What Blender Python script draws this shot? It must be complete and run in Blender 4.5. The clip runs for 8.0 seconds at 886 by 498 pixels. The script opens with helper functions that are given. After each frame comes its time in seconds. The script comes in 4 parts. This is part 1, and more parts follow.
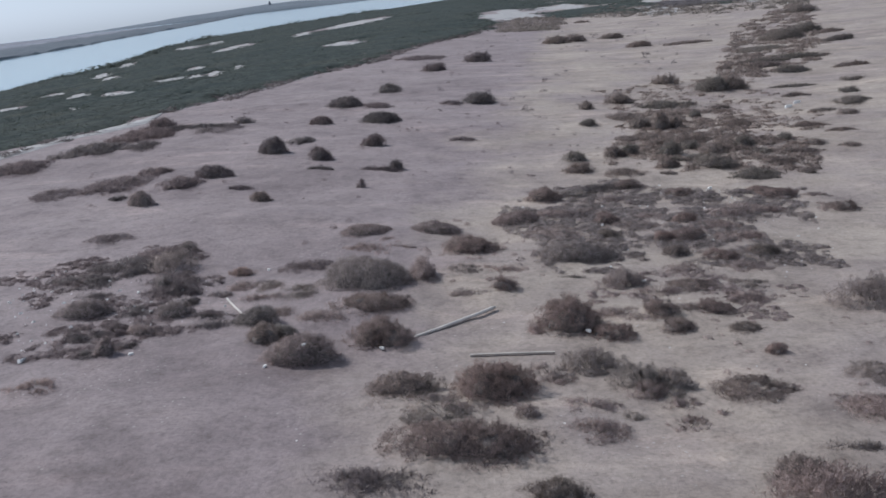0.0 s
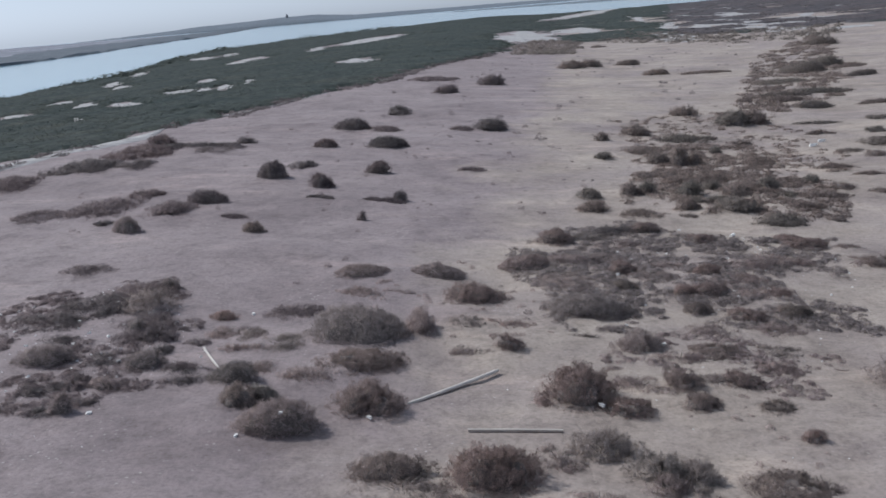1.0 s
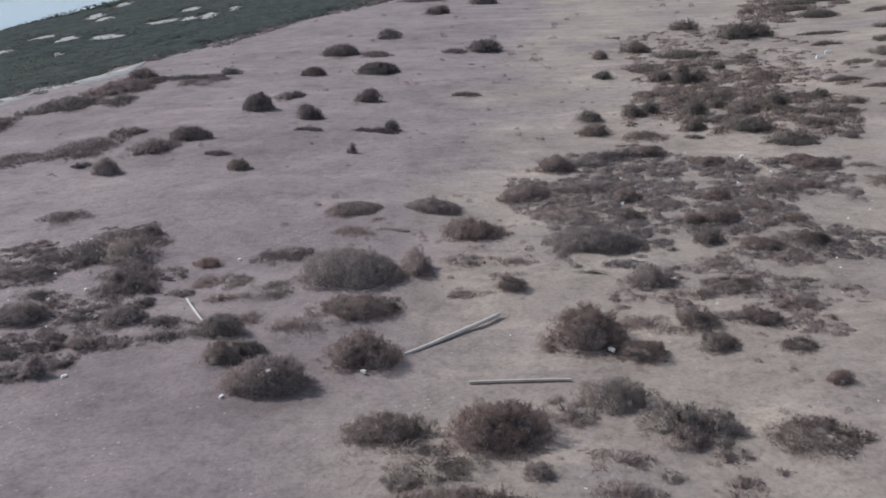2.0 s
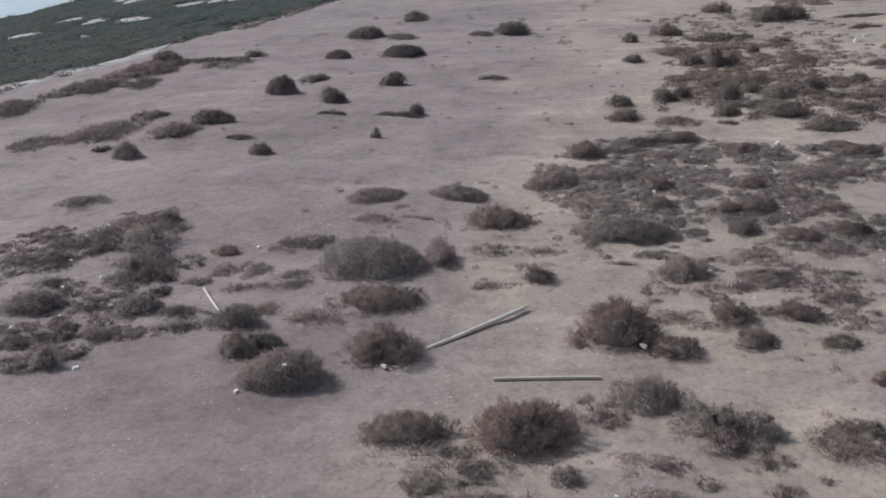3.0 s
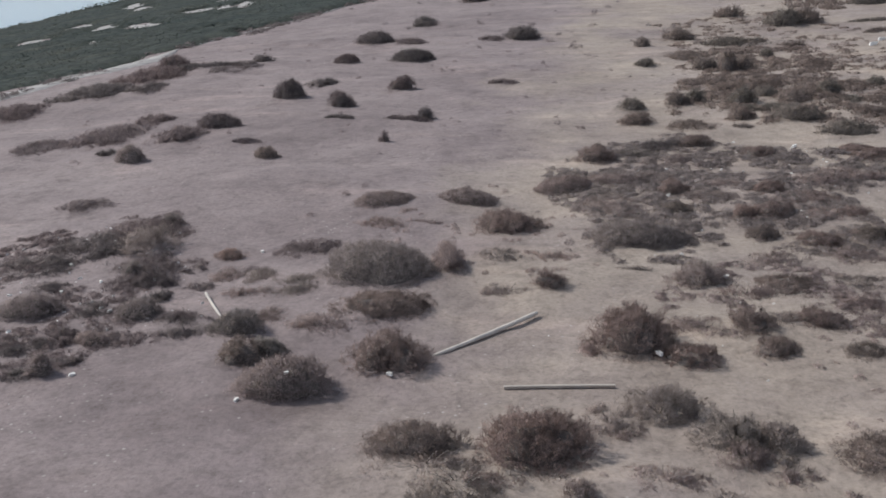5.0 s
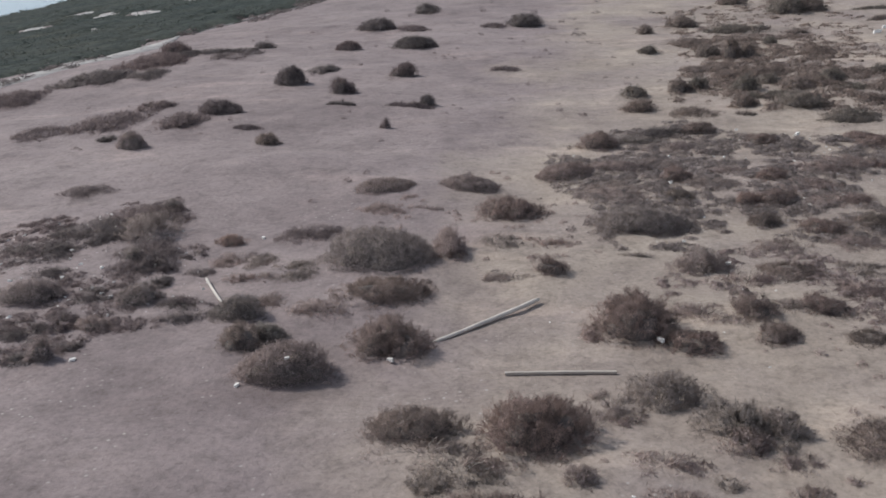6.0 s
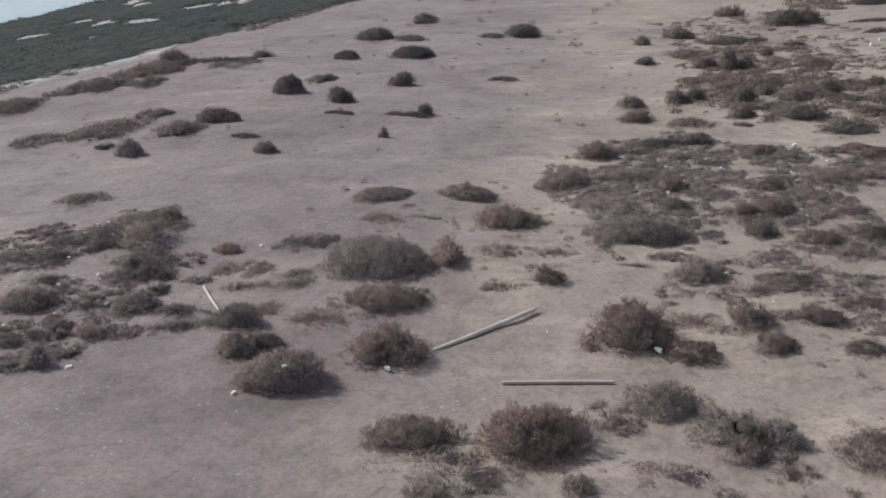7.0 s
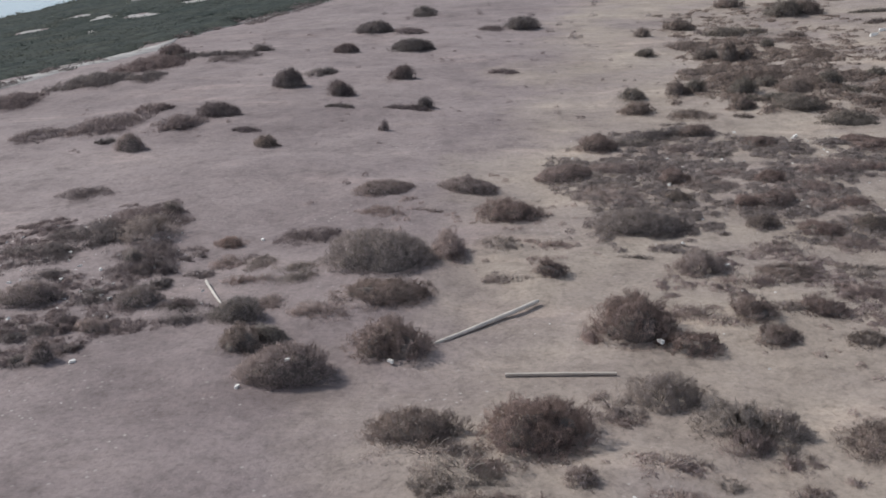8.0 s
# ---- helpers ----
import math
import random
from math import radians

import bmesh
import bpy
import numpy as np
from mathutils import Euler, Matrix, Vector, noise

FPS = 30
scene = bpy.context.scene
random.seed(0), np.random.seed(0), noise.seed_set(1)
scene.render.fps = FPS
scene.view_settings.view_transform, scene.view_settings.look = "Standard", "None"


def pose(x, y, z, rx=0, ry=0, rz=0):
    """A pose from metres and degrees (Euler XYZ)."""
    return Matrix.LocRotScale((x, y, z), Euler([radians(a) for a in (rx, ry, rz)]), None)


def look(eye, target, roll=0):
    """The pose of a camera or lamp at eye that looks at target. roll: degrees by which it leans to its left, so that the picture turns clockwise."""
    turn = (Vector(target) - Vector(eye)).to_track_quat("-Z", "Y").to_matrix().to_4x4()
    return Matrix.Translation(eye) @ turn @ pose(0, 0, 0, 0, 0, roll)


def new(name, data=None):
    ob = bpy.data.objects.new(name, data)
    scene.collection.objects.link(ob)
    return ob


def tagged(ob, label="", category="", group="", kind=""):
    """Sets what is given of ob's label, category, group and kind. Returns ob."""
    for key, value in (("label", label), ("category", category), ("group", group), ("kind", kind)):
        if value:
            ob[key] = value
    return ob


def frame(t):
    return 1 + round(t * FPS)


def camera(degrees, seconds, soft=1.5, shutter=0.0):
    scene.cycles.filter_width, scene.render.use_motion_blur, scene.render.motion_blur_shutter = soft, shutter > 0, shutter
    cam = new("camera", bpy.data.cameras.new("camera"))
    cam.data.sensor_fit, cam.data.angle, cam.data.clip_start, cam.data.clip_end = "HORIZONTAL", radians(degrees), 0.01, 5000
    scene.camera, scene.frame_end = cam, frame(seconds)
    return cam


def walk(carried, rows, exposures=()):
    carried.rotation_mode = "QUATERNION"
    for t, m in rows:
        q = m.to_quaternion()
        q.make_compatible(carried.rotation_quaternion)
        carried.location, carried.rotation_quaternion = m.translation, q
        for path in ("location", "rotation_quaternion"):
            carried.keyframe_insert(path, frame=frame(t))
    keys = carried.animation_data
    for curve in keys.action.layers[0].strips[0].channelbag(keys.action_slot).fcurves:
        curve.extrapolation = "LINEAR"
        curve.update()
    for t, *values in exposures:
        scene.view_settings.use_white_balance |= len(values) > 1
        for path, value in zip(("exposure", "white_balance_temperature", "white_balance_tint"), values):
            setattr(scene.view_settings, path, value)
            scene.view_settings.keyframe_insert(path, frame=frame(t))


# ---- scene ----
cam = camera(49.2, 8.0, soft=1.65)
PATH = [
    (0, (0.965, 1.224, 11.883), (0.819, 3.15, 11.365), -6.8),
    (0.5, (1.007, 3.381, 12.121), (0.904, 5.316, 11.626), -5.1),
    (1, (1.069, 4.992, 12.18), (0.909, 6.927, 11.698), -4.9),
    (1.5, (1.041, 6.371, 12.102), (0.945, 8.301, 11.588), -6.0),
    (2, (1.039, 7.3, 12.062), (0.87, 9.189, 11.429), -6.9),
    (3.5, (0.972, 8.824, 11.688), (0.739, 10.698, 11.029), -6.9),
    (4, (0.957, 9.041, 11.547), (0.715, 10.917, 10.896), -6.7),
    (5.5, (0.909, 9.371, 11.37), (0.666, 11.25, 10.73), -7.3),
    (6, (0.918, 9.375, 11.316), (0.669, 11.246, 10.654), -7.1),
    (6.5, (0.902, 9.376, 11.323), (0.671, 11.256, 10.684), -6.2),
    (7, (0.874, 9.368, 11.298), (0.634, 11.246, 10.654), -6.7),
    (7.5, (0.857, 9.368, 11.285), (0.621, 11.245, 10.638), -6.9),
    (8, (0.817, 9.33, 11.304), (0.576, 11.203, 10.647), -7.0),
]
walk(cam, [(t, look(eye, target, roll)) for t, eye, target, roll in PATH],
     exposures=[(0, -0.08, 6030, 10), (1, -0.08, 6050, 10), (2, -0.06, 6220, 10), (3.5, -0.04, 6450, 10), (5.5, -0.04, 6560, 10), (8, -0.02, 6590, 10)])

# ---- light ----
SUN_FROM = Vector((-0.613, 0.195, 0.766))          # towards the sun: from the left, slightly ahead
world = bpy.data.worlds.new("sky")
scene.world = world
world.use_nodes = True
wn = world.node_tree
sky = wn.nodes.new("ShaderNodeTexSky")
sky.sky_type, sky.sun_disc = "NISHITA", False
sky.sun_elevation, sky.sun_rotation = math.asin(SUN_FROM.z), math.atan2(SUN_FROM.x, SUN_FROM.y)
sky.air_density, sky.dust_density, sky.ozone_density = 1.2, 0.6, 1.2
back = wn.nodes["Background"]
back.inputs["Strength"].default_value = 0.105
haze = wn.nodes.new("ShaderNodeHueSaturation")            # a bright hazy day: the sky's colour is washed out
haze.inputs["Saturation"].default_value = 0.22
wn.links.new(sky.outputs["Color"], haze.inputs["Color"])
cool = wn.nodes.new("ShaderNodeMix")
cool.data_type, cool.blend_type = "RGBA", "MULTIPLY"
cool.inputs[0].default_value, cool.inputs[7].default_value = 1.0, (0.85, 0.955, 1.13, 1)
wn.links.new(haze.outputs["Color"], cool.inputs[6])
wn.links.new(cool.outputs[2], back.inputs["Color"])
lamp = bpy.data.lights.new("sun", "SUN")
lamp.energy, lamp.angle, lamp.color = 3.2, radians(2.2), (1.0, 0.962, 0.905)
sun = new("sun", lamp)
sun.matrix_world = look(SUN_FROM * 80, (0, 0, 0))
scene.view_settings.exposure = 0.0


# ---- materials ----
def material(name, rough=0.9, metal=0.0):
    m = bpy.data.materials.new(name)
    m.use_nodes = True
    b = m.node_tree.nodes["Principled BSDF"]
    b.inputs["Roughness"].default_value, b.inputs["Metallic"].default_value = rough, metal
    return m, m.node_tree, b


def noise_node(tree, scale, detail=4.0, rough=0.55, vector=None, kind="ShaderNodeTexNoise"):
    n = tree.nodes.new(kind)
    n.inputs["Scale"].default_value = scale
    if kind == "ShaderNodeTexNoise":
        n.inputs["Detail"].default_value, n.inputs["Roughness"].default_value = detail, rough
    if vector is not None:
        tree.links.new(vector, n.inputs["Vector"])
    return n


def ramp_node(tree, value, stops):
    r = tree.nodes.new("ShaderNodeValToRGB")
    while len(r.color_ramp.elements) < len(stops):
        r.color_ramp.elements.new(0.5)
    for e, (at, c) in zip(r.color_ramp.elements, stops):
        e.position, e.color = at, (*c, 1) if len(c) == 3 else c
    tree.links.new(value, r.inputs["Fac"])
    return r


def mix_node(tree, a, b, fac, blend="MIX"):
    n = tree.nodes.new("ShaderNodeMix")
    n.data_type, n.blend_type = "RGBA", blend
    for socket, value in ((n.inputs[6], a), (n.inputs[7], b), (n.inputs[0], fac)):
        if isinstance(value, bpy.types.NodeSocket):
            tree.links.new(value, socket)
        elif isinstance(value, (int, float)):
            socket.default_value = value
        else:
            socket.default_value = (*value, 1)
    return n.outputs[2]


def bump_node(tree, height, strength, distance, bsdf):
    n = tree.nodes.new("ShaderNodeBump")
    n.inputs["Strength"].default_value, n.inputs["Distance"].default_value = strength, distance
    tree.links.new(height, n.inputs["Height"])
    tree.links.new(n.outputs["Normal"], bsdf.inputs["Normal"])


def sand_material():
    m, t, b = material("pinkish_sand", 0.95)
    pos = t.nodes.new("ShaderNodeNewGeometry").outputs["Position"]
    broad = noise_node(t, 0.07, 5, 0.6, pos)
    mid = noise_node(t, 0.42, 8, 0.68, pos)
    fine = noise_node(t, 6.5, 6, 0.75, pos)
    lumps = noise_node(t, 1.9, 5, 0.65, pos)
    base = ramp_node(t, broad.outputs["Fac"], [(0.32, (0.282, 0.235, 0.206)), (0.5, (0.336, 0.284, 0.248)), (0.68, (0.380, 0.326, 0.282))])
    dirt = ramp_node(t, mid.outputs["Fac"], [(0.28, (0.66, 0.645, 0.64)), (0.44, (0.93, 0.925, 0.92)), (0.58, (1.04, 1.04, 1.03)), (0.75, (1.17, 1.15, 1.12))])
    grain = ramp_node(t, fine.outputs["Fac"], [(0.28, (0.62, 0.61, 0.60)), (0.5, (1, 1, 1)), (0.72, (1.22, 1.21, 1.20))])
    c = mix_node(t, base.outputs["Color"], dirt.outputs["Color"], 1.0, "MULTIPLY")
    c = mix_node(t, c, grain.outputs["Color"], 0.9, "MULTIPLY")
    worn = ramp_node(t, lumps.outputs["Fac"], [(0.30, (0.74, 0.73, 0.72)), (0.48, (1, 1, 1)), (0.72, (1.12, 1.11, 1.10))])
    c = mix_node(t, c, worn.outputs["Color"], 0.9, "MULTIPLY")
    # broad uneven purplish-grey tongues: trampled colony ground, plus haze and lens cast painted in
    sx = t.nodes.new("ShaderNodeVectorMath")
    sx.operation = "DOT_PRODUCT"
    sx.inputs[1].default_value = (1.0, -0.08, 0.0)
    t.links.new(pos, sx.inputs[0])
    lean = t.nodes.new("ShaderNodeMapRange")
    lean.inputs["From Min"].default_value, lean.inputs["From Max"].default_value = -3.5, -17.0
    t.links.new(sx.outputs["Value"], lean.inputs["Value"])
    tongue = t.nodes.new("ShaderNodeMath")
    tongue.operation = "MULTIPLY_ADD"
    t.links.new(noise_node(t, 0.11, 5, 0.6, pos).outputs["Fac"], tongue.inputs[0])
    tongue.inputs[1].default_value = 1.3
    t.links.new(lean.outputs["Result"], tongue.inputs[2])
    stain_haze = ramp_node(t, tongue.outputs["Value"], [(0.55, (0, 0, 0)), (1.1, (0.85, 0.85, 0.85))])
    c = mix_node(t, c, mix_node(t, c, (0.703, 0.683, 0.815), 1.0, "MULTIPLY"), stain_haze.outputs["Color"])
    # wind-blown drifts of paler sand, drawn out across the slope
    wind = t.nodes.new("ShaderNodeMapping")
    wind.inputs["Scale"].default_value, wind.inputs["Rotation"].default_value = (0.35, 1.0, 1.0), (0, 0, 0.25)
    t.links.new(pos, wind.inputs["Vector"])
    blown = ramp_node(t, noise_node(t, 0.33, 6, 0.62, wind.outputs["Vector"]).outputs["Fac"], [(0.30, (0.84, 0.83, 0.83)), (0.47, (0.98, 0.98, 0.98)), (0.58, (1.02, 1.02, 1.01)), (0.66, (1.22, 1.20, 1.17)), (0.74, (1.32, 1.30, 1.26))])
    c = mix_node(t, c, blown.outputs["Color"], 1.0, "MULTIPLY")
    # droppings and shell grit: small pale specks in drifts
    spots = noise_node(t, 3.2, 0, 0.5, pos, "ShaderNodeTexVoronoi")
    speck = ramp_node(t, spots.outputs["Distance"], [(0.0, (1, 1, 1)), (0.10, (1, 1, 1)), (0.16, (0, 0, 0))])
    drift = ramp_node(t, noise_node(t, 0.22, 3, 0.6, pos).outputs["Fac"], [(0.48, (0, 0, 0)), (0.66, (0.75, 0.75, 0.75))])
    where = mix_node(t, speck.outputs["Color"], drift.outputs["Color"], 1.0, "MULTIPLY")
    c = mix_node(t, c, (0.46, 0.43, 0.405), where)
    # scattered dark twigs, seaweed and dung
    litter = noise_node(t, 4.6, 2, 0.5, pos, "ShaderNodeTexVoronoi")
    bit = ramp_node(t, litter.outputs["Distance"], [(0.0, (1, 1, 1)), (0.09, (1, 1, 1)), (0.15, (0, 0, 0))])
    lie = ramp_node(t, noise_node(t, 0.35, 4, 0.6, pos).outputs["Fac"], [(0.5, (0, 0, 0)), (0.66, (0.8, 0.8, 0.8))])
    c = mix_node(t, c, (0.10, 0.082, 0.072), mix_node(t, bit.outputs["Color"], lie.outputs["Color"], 1.0, "MULTIPLY"))
    t.links.new(c, b.inputs["Base Color"])
    bump_node(t, mix_node(t, lumps.outputs["Fac"], fine.outputs["Fac"], 0.4), 0.7, 0.12, b)
    return m


def soft_foliage(t, b, colour, thin=0.38):
    """Thin twigs shade with the round of their shrub (the mesh's own "outward") and let some light through."""
    out = t.nodes.new("ShaderNodeAttribute")
    out.attribute_name = "outward"
    turn = t.nodes.new("ShaderNodeVectorTransform")
    turn.vector_type, turn.convert_from, turn.convert_to = "NORMAL", "OBJECT", "WORLD"
    t.links.new(out.outputs["Vector"], turn.inputs["Vector"])
    through_leaf = t.nodes.new("ShaderNodeBsdfTranslucent")
    both = t.nodes.new("ShaderNodeMixShader")
    both.inputs["Fac"].default_value = thin
    t.links.new(colour, b.inputs["Base Color"])
    t.links.new(colour, through_leaf.inputs["Color"])
    t.links.new(turn.outputs["Vector"], b.inputs["Normal"])
    t.links.new(b.outputs["BSDF"], both.inputs[1])
    t.links.new(through_leaf.outputs["BSDF"], both.inputs[2])
    t.links.new(both.outputs["Shader"], t.nodes["Material Output"].inputs["Surface"])


def leafy_material(name, dark, mid, light, rough=0.85, rounded=True):
    m, t, b = material(name, rough)
    geo = t.nodes.new("ShaderNodeNewGeometry")
    info = t.nodes.new("ShaderNodeObjectInfo")
    c = ramp_node(t, geo.outputs["Random Per Island"], [(0.0, dark), (0.55, mid), (1.0, light)]).outputs["Color"]
    patch = ramp_node(t, noise_node(t, 3.4, 5, 0.7, geo.outputs["Position"]).outputs["Fac"], [(0.32, (0.42, 0.41, 0.42)), (0.50, (0.98, 0.98, 0.98)), (0.66, (1.44, 1.42, 1.39))])
    c = mix_node(t, c, patch.outputs["Color"], 1.0, "MULTIPLY")
    each = ramp_node(t, info.outputs["Random"], [(0.0, (0.80, 0.85, 0.82)), (0.3, (0.96, 0.99, 0.97)), (0.55, (1.01, 1.0, 1.0)), (0.8, (1.05, 0.99, 0.96)), (1.0, (1.12, 1.11, 1.11))])
    c = mix_node(t, c, each.outputs["Color"], 1.0, "MULTIPLY")
    if rounded:
        b.inputs["Specular IOR Level"].default_value = 0.15
        soft_foliage(t, b, c)
    else:
        t.links.new(c, b.inputs["Base Color"])
    return m


def canopy_material(name, dark, light):
    """Small dull leaves seen from afar: nearly even, with broad lighter and browner stands."""
    m, t, b = material(name, 0.95)
    geo = t.nodes.new("ShaderNodeNewGeometry")
    c = ramp_node(t, geo.outputs["Random Per Island"], [(0.0, dark), (1.0, light)]).outputs["Color"]
    stand = ramp_node(t, noise_node(t, 0.06, 5, 0.6, geo.outputs["Position"]).outputs["Fac"], [(0.30, (0.80, 0.86, 0.88)), (0.52, (1, 1, 1)), (0.72, (1.22, 1.12, 1.06))])
    tuftwise = ramp_node(t, noise_node(t, 0.7, 4, 0.65, geo.outputs["Position"]).outputs["Fac"], [(0.32, (0.70, 0.72, 0.73)), (0.5, (1, 1, 1)), (0.68, (1.36, 1.34, 1.28))])
    c = mix_node(t, c, tuftwise.outputs["Color"], 1.0, "MULTIPLY")
    b.inputs["Specular IOR Level"].default_value = 0.15
    soft_foliage(t, b, mix_node(t, c, stand.outputs["Color"], 1.0, "MULTIPLY"))
    return m


def bark_material(name, dark, light, scale=7.0, rough=0.85, stretch=(1, 1, 1)):
    m, t, b = material(name, rough)
    co = t.nodes.new("ShaderNodeTexCoord")
    mp = t.nodes.new("ShaderNodeMapping")
    mp.inputs["Scale"].default_value = stretch
    t.links.new(co.outputs["Object"], mp.inputs["Vector"])
    n = noise_node(t, scale, 6, 0.65, mp.outputs["Vector"])
    big = noise_node(t, 1.3, 3, 0.5, co.outputs["Object"])
    c = ramp_node(t, n.outputs["Fac"], [(0.3, dark), (0.7, light)]).outputs["Color"]
    w = ramp_node(t, big.outputs["Fac"], [(0.3, (0.75, 0.75, 0.76)), (0.7, (1.1, 1.08, 1.05))])
    t.links.new(mix_node(t, c, w.outputs["Color"], 1.0, "MULTIPLY"), b.inputs["Base Color"])
    bump_node(t, n.outputs["Fac"], 0.5, 0.02, b)
    return m


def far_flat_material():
    """A far plain: scrub with pale salt flats in streaks; lilac-grey haze painted in."""
    m, t, b = material("hazy_salt_plain", 0.95)
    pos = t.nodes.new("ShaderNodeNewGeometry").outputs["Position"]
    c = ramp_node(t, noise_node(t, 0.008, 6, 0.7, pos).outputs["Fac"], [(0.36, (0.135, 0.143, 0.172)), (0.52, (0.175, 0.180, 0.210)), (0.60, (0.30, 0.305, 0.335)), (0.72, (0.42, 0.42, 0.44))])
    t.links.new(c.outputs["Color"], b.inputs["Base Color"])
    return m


def water_material():
    m, t, b = material("lagoon_water", 0.12)
    pos = t.nodes.new("ShaderNodeNewGeometry").outputs["Position"]
    shoal = noise_node(t, 0.006, 4, 0.55, pos)
    c = ramp_node(t, shoal.outputs["Fac"], [(0.35, (0.10, 0.20, 0.26)), (0.65, (0.17, 0.28, 0.33))])
    t.links.new(c.outputs["Color"], b.inputs["Base Color"])
    b.inputs["IOR"].default_value = 1.33
    bump_node(t, noise_node(t, 0.9, 4, 0.6, pos).outputs["Fac"], 0.25, 0.12, b)
    return m


SAND = sand_material()
WATER = water_material()
GREY = leafy_material("grey_brown_twigs", (0.320, 0.271, 0.269), (0.389, 0.332, 0.329), (0.454, 0.391, 0.386))
OLIVE = leafy_material("olive_brown_twigs", (0.283, 0.223, 0.210), (0.349, 0.277, 0.264), (0.415, 0.333, 0.316))
DRY = leafy_material("dry_grey_stems", (0.372, 0.305, 0.295), (0.437, 0.361, 0.351), (0.510, 0.424, 0.412))
CARPET = leafy_material("grey_scrub_stems", (0.335, 0.281, 0.282), (0.393, 0.332, 0.335), (0.459, 0.390, 0.393))
MAT = leafy_material("purplish_grey_stems", (0.202, 0.170, 0.178), (0.238, 0.202, 0.211), (0.276, 0.238, 0.245))
# brown for far scrub, darkened to hold the shade between its twigs
FAR_SHADED = leafy_material("dark_brown_scrub_twigs", (0.248, 0.211, 0.198), (0.314, 0.268, 0.252), (0.383, 0.327, 0.308))
# branch wood, kept dark to stand for shade inside the shrubs
BRANCH = bark_material("shaded_branch_wood", (0.110, 0.092, 0.084), (0.190, 0.164, 0.150), 14.0)
MANGROVE = canopy_material("mangrove_leaves", (0.078, 0.091, 0.085), (0.094, 0.108, 0.100))
SALTBUSH = canopy_material("saltbush_leaves", (0.120, 0.108, 0.115), (0.150, 0.135, 0.142))
# blue-grey distance haze is mixed into these far base colours
FAR_HAZE = leafy_material("far_shore_haze", (0.105, 0.130, 0.155), (0.125, 0.150, 0.177), (0.145, 0.172, 0.20), rounded=False)
FAR_FRINGE = leafy_material("hazy_mangrove_fringe", (0.070, 0.088, 0.106), (0.086, 0.105, 0.124), (0.104, 0.124, 0.144), rounded=False)
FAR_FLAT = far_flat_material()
BARE = bark_material("bare_stem_wood", (0.16, 0.135, 0.12), (0.30, 0.26, 0.235), 12.0)
PALE = bark_material("white_mud_flat", (0.30, 0.290, 0.284), (0.46, 0.448, 0.440), 0.35, 0.9)
DRIFTWOOD = bark_material("bleached_driftwood", (0.50, 0.46, 0.42), (0.74, 0.70, 0.65), 16.0, 0.8, (1, 8, 8))
PLANK = bark_material("weathered_plank", (0.38, 0.34, 0.31), (0.60, 0.55, 0.50), 16.0, 0.8, (1, 8, 8))
PLASTIC = bark_material("sun_bleached_foam", (0.70, 0.69, 0.67), (0.85, 0.84, 0.82), 8.0, 0.6)


# ---- helpers for building ----
def value_noise(x, y, seed=0):
    """Smooth noise from -1 to 1 on a lattice of 1 m."""
    xi, yi = np.floor(x), np.floor(y)
    fx, fy = x - xi, y - yi
    fx, fy = fx * fx * (3 - 2 * fx), fy * fy * (3 - 2 * fy)

    def lattice(a, b):
        v = np.sin(a * 127.1 + b * 311.7 + seed * 74.7) * 43758.5453
        return (v - np.floor(v)) * 2 - 1
    lo = lattice(xi, yi) * (1 - fx) + lattice(xi + 1, yi) * fx
    hi = lattice(xi, yi + 1) * (1 - fx) + lattice(xi + 1, yi + 1) * fx
    return lo * (1 - fy) + hi * fy


def mesh_from(name, verts, faces, mats, smooth=False, outward=None):
    me = bpy.data.meshes.new(name)
    me.from_pydata(np.asarray(verts).tolist(), [], faces if isinstance(faces, list) else faces.tolist())
    for m in mats:
        me.materials.append(m)
    if smooth:
        me.shade_smooth()
    if outward is not None:
        at = me.attributes.new("outward", "FLOAT_VECTOR", "POINT")
        at.data.foreach_set("vector", np.asarray(outward, np.float32).ravel())
    return me


def unit(v):
    return v / np.maximum(np.linalg.norm(v, axis=-1, keepdims=True), 1e-6)


def part(name, mesh, parent, label=""):
    ob = new(name, mesh)
    ob.parent = parent
    return tagged(ob, label) if label else ob


def bm_mesh(name, bm, mats, smooth=False):
    me = bpy.data.meshes.new(name)
    bm.to_mesh(me)
    bm.free()
    for m in mats:
        me.materials.append(m)
    if smooth:
        me.shade_smooth()
    return me


# ---- plan ----
WATER_Z = -3.2
EDGE_Y, EDGE_X = (60, 86, 100, 127, 163, 197, 239, 285, 415, 700), (-49, -41.5, -37, -29.5, -19, -16, -4, 1, 6, 40)
SHORE_Y, SHORE_X = (-200, 281, 360, 437, 549, 676, 791, 982, 1168, 1600), (-142, -147, -149, -160, -185, -193, -169, -108, -62, 6)
PLANTS = []


def plant(kind, x, y, w, d, h):
    """A shrub of the plan: its kind, place, width, depth and height."""
    PLANTS.append((kind, x, y, w, d, h))


plant("open", 7.92, 21.50, 4.39, 2.03, 1.05)
plant("olive", 1.44, 22.38, 1.74, 0.94, 0.36)
plant("mat", -3.20, 22.63, 3.57, 1.59, 0.44)
plant("olive", 7.42, 22.93, 1.71, 1.42, 0.57)
plant("olive", -0.78, 24.73, 4.12, 2.29, 0.61)
plant("dry", 9.17, 24.76, 1.72, 0.48, 0.26)
plant("dry", 2.68, 25.80, 1.86, 1.54, 0.35)
plant("dry", 5.31, 26.35, 1.20, 1.01, 0.25)
plant("open", 0.86, 26.68, 0.80, 0.63, 0.34)
plant("dry", -1.63, 26.68, 1.84, 1.87, 0.37)
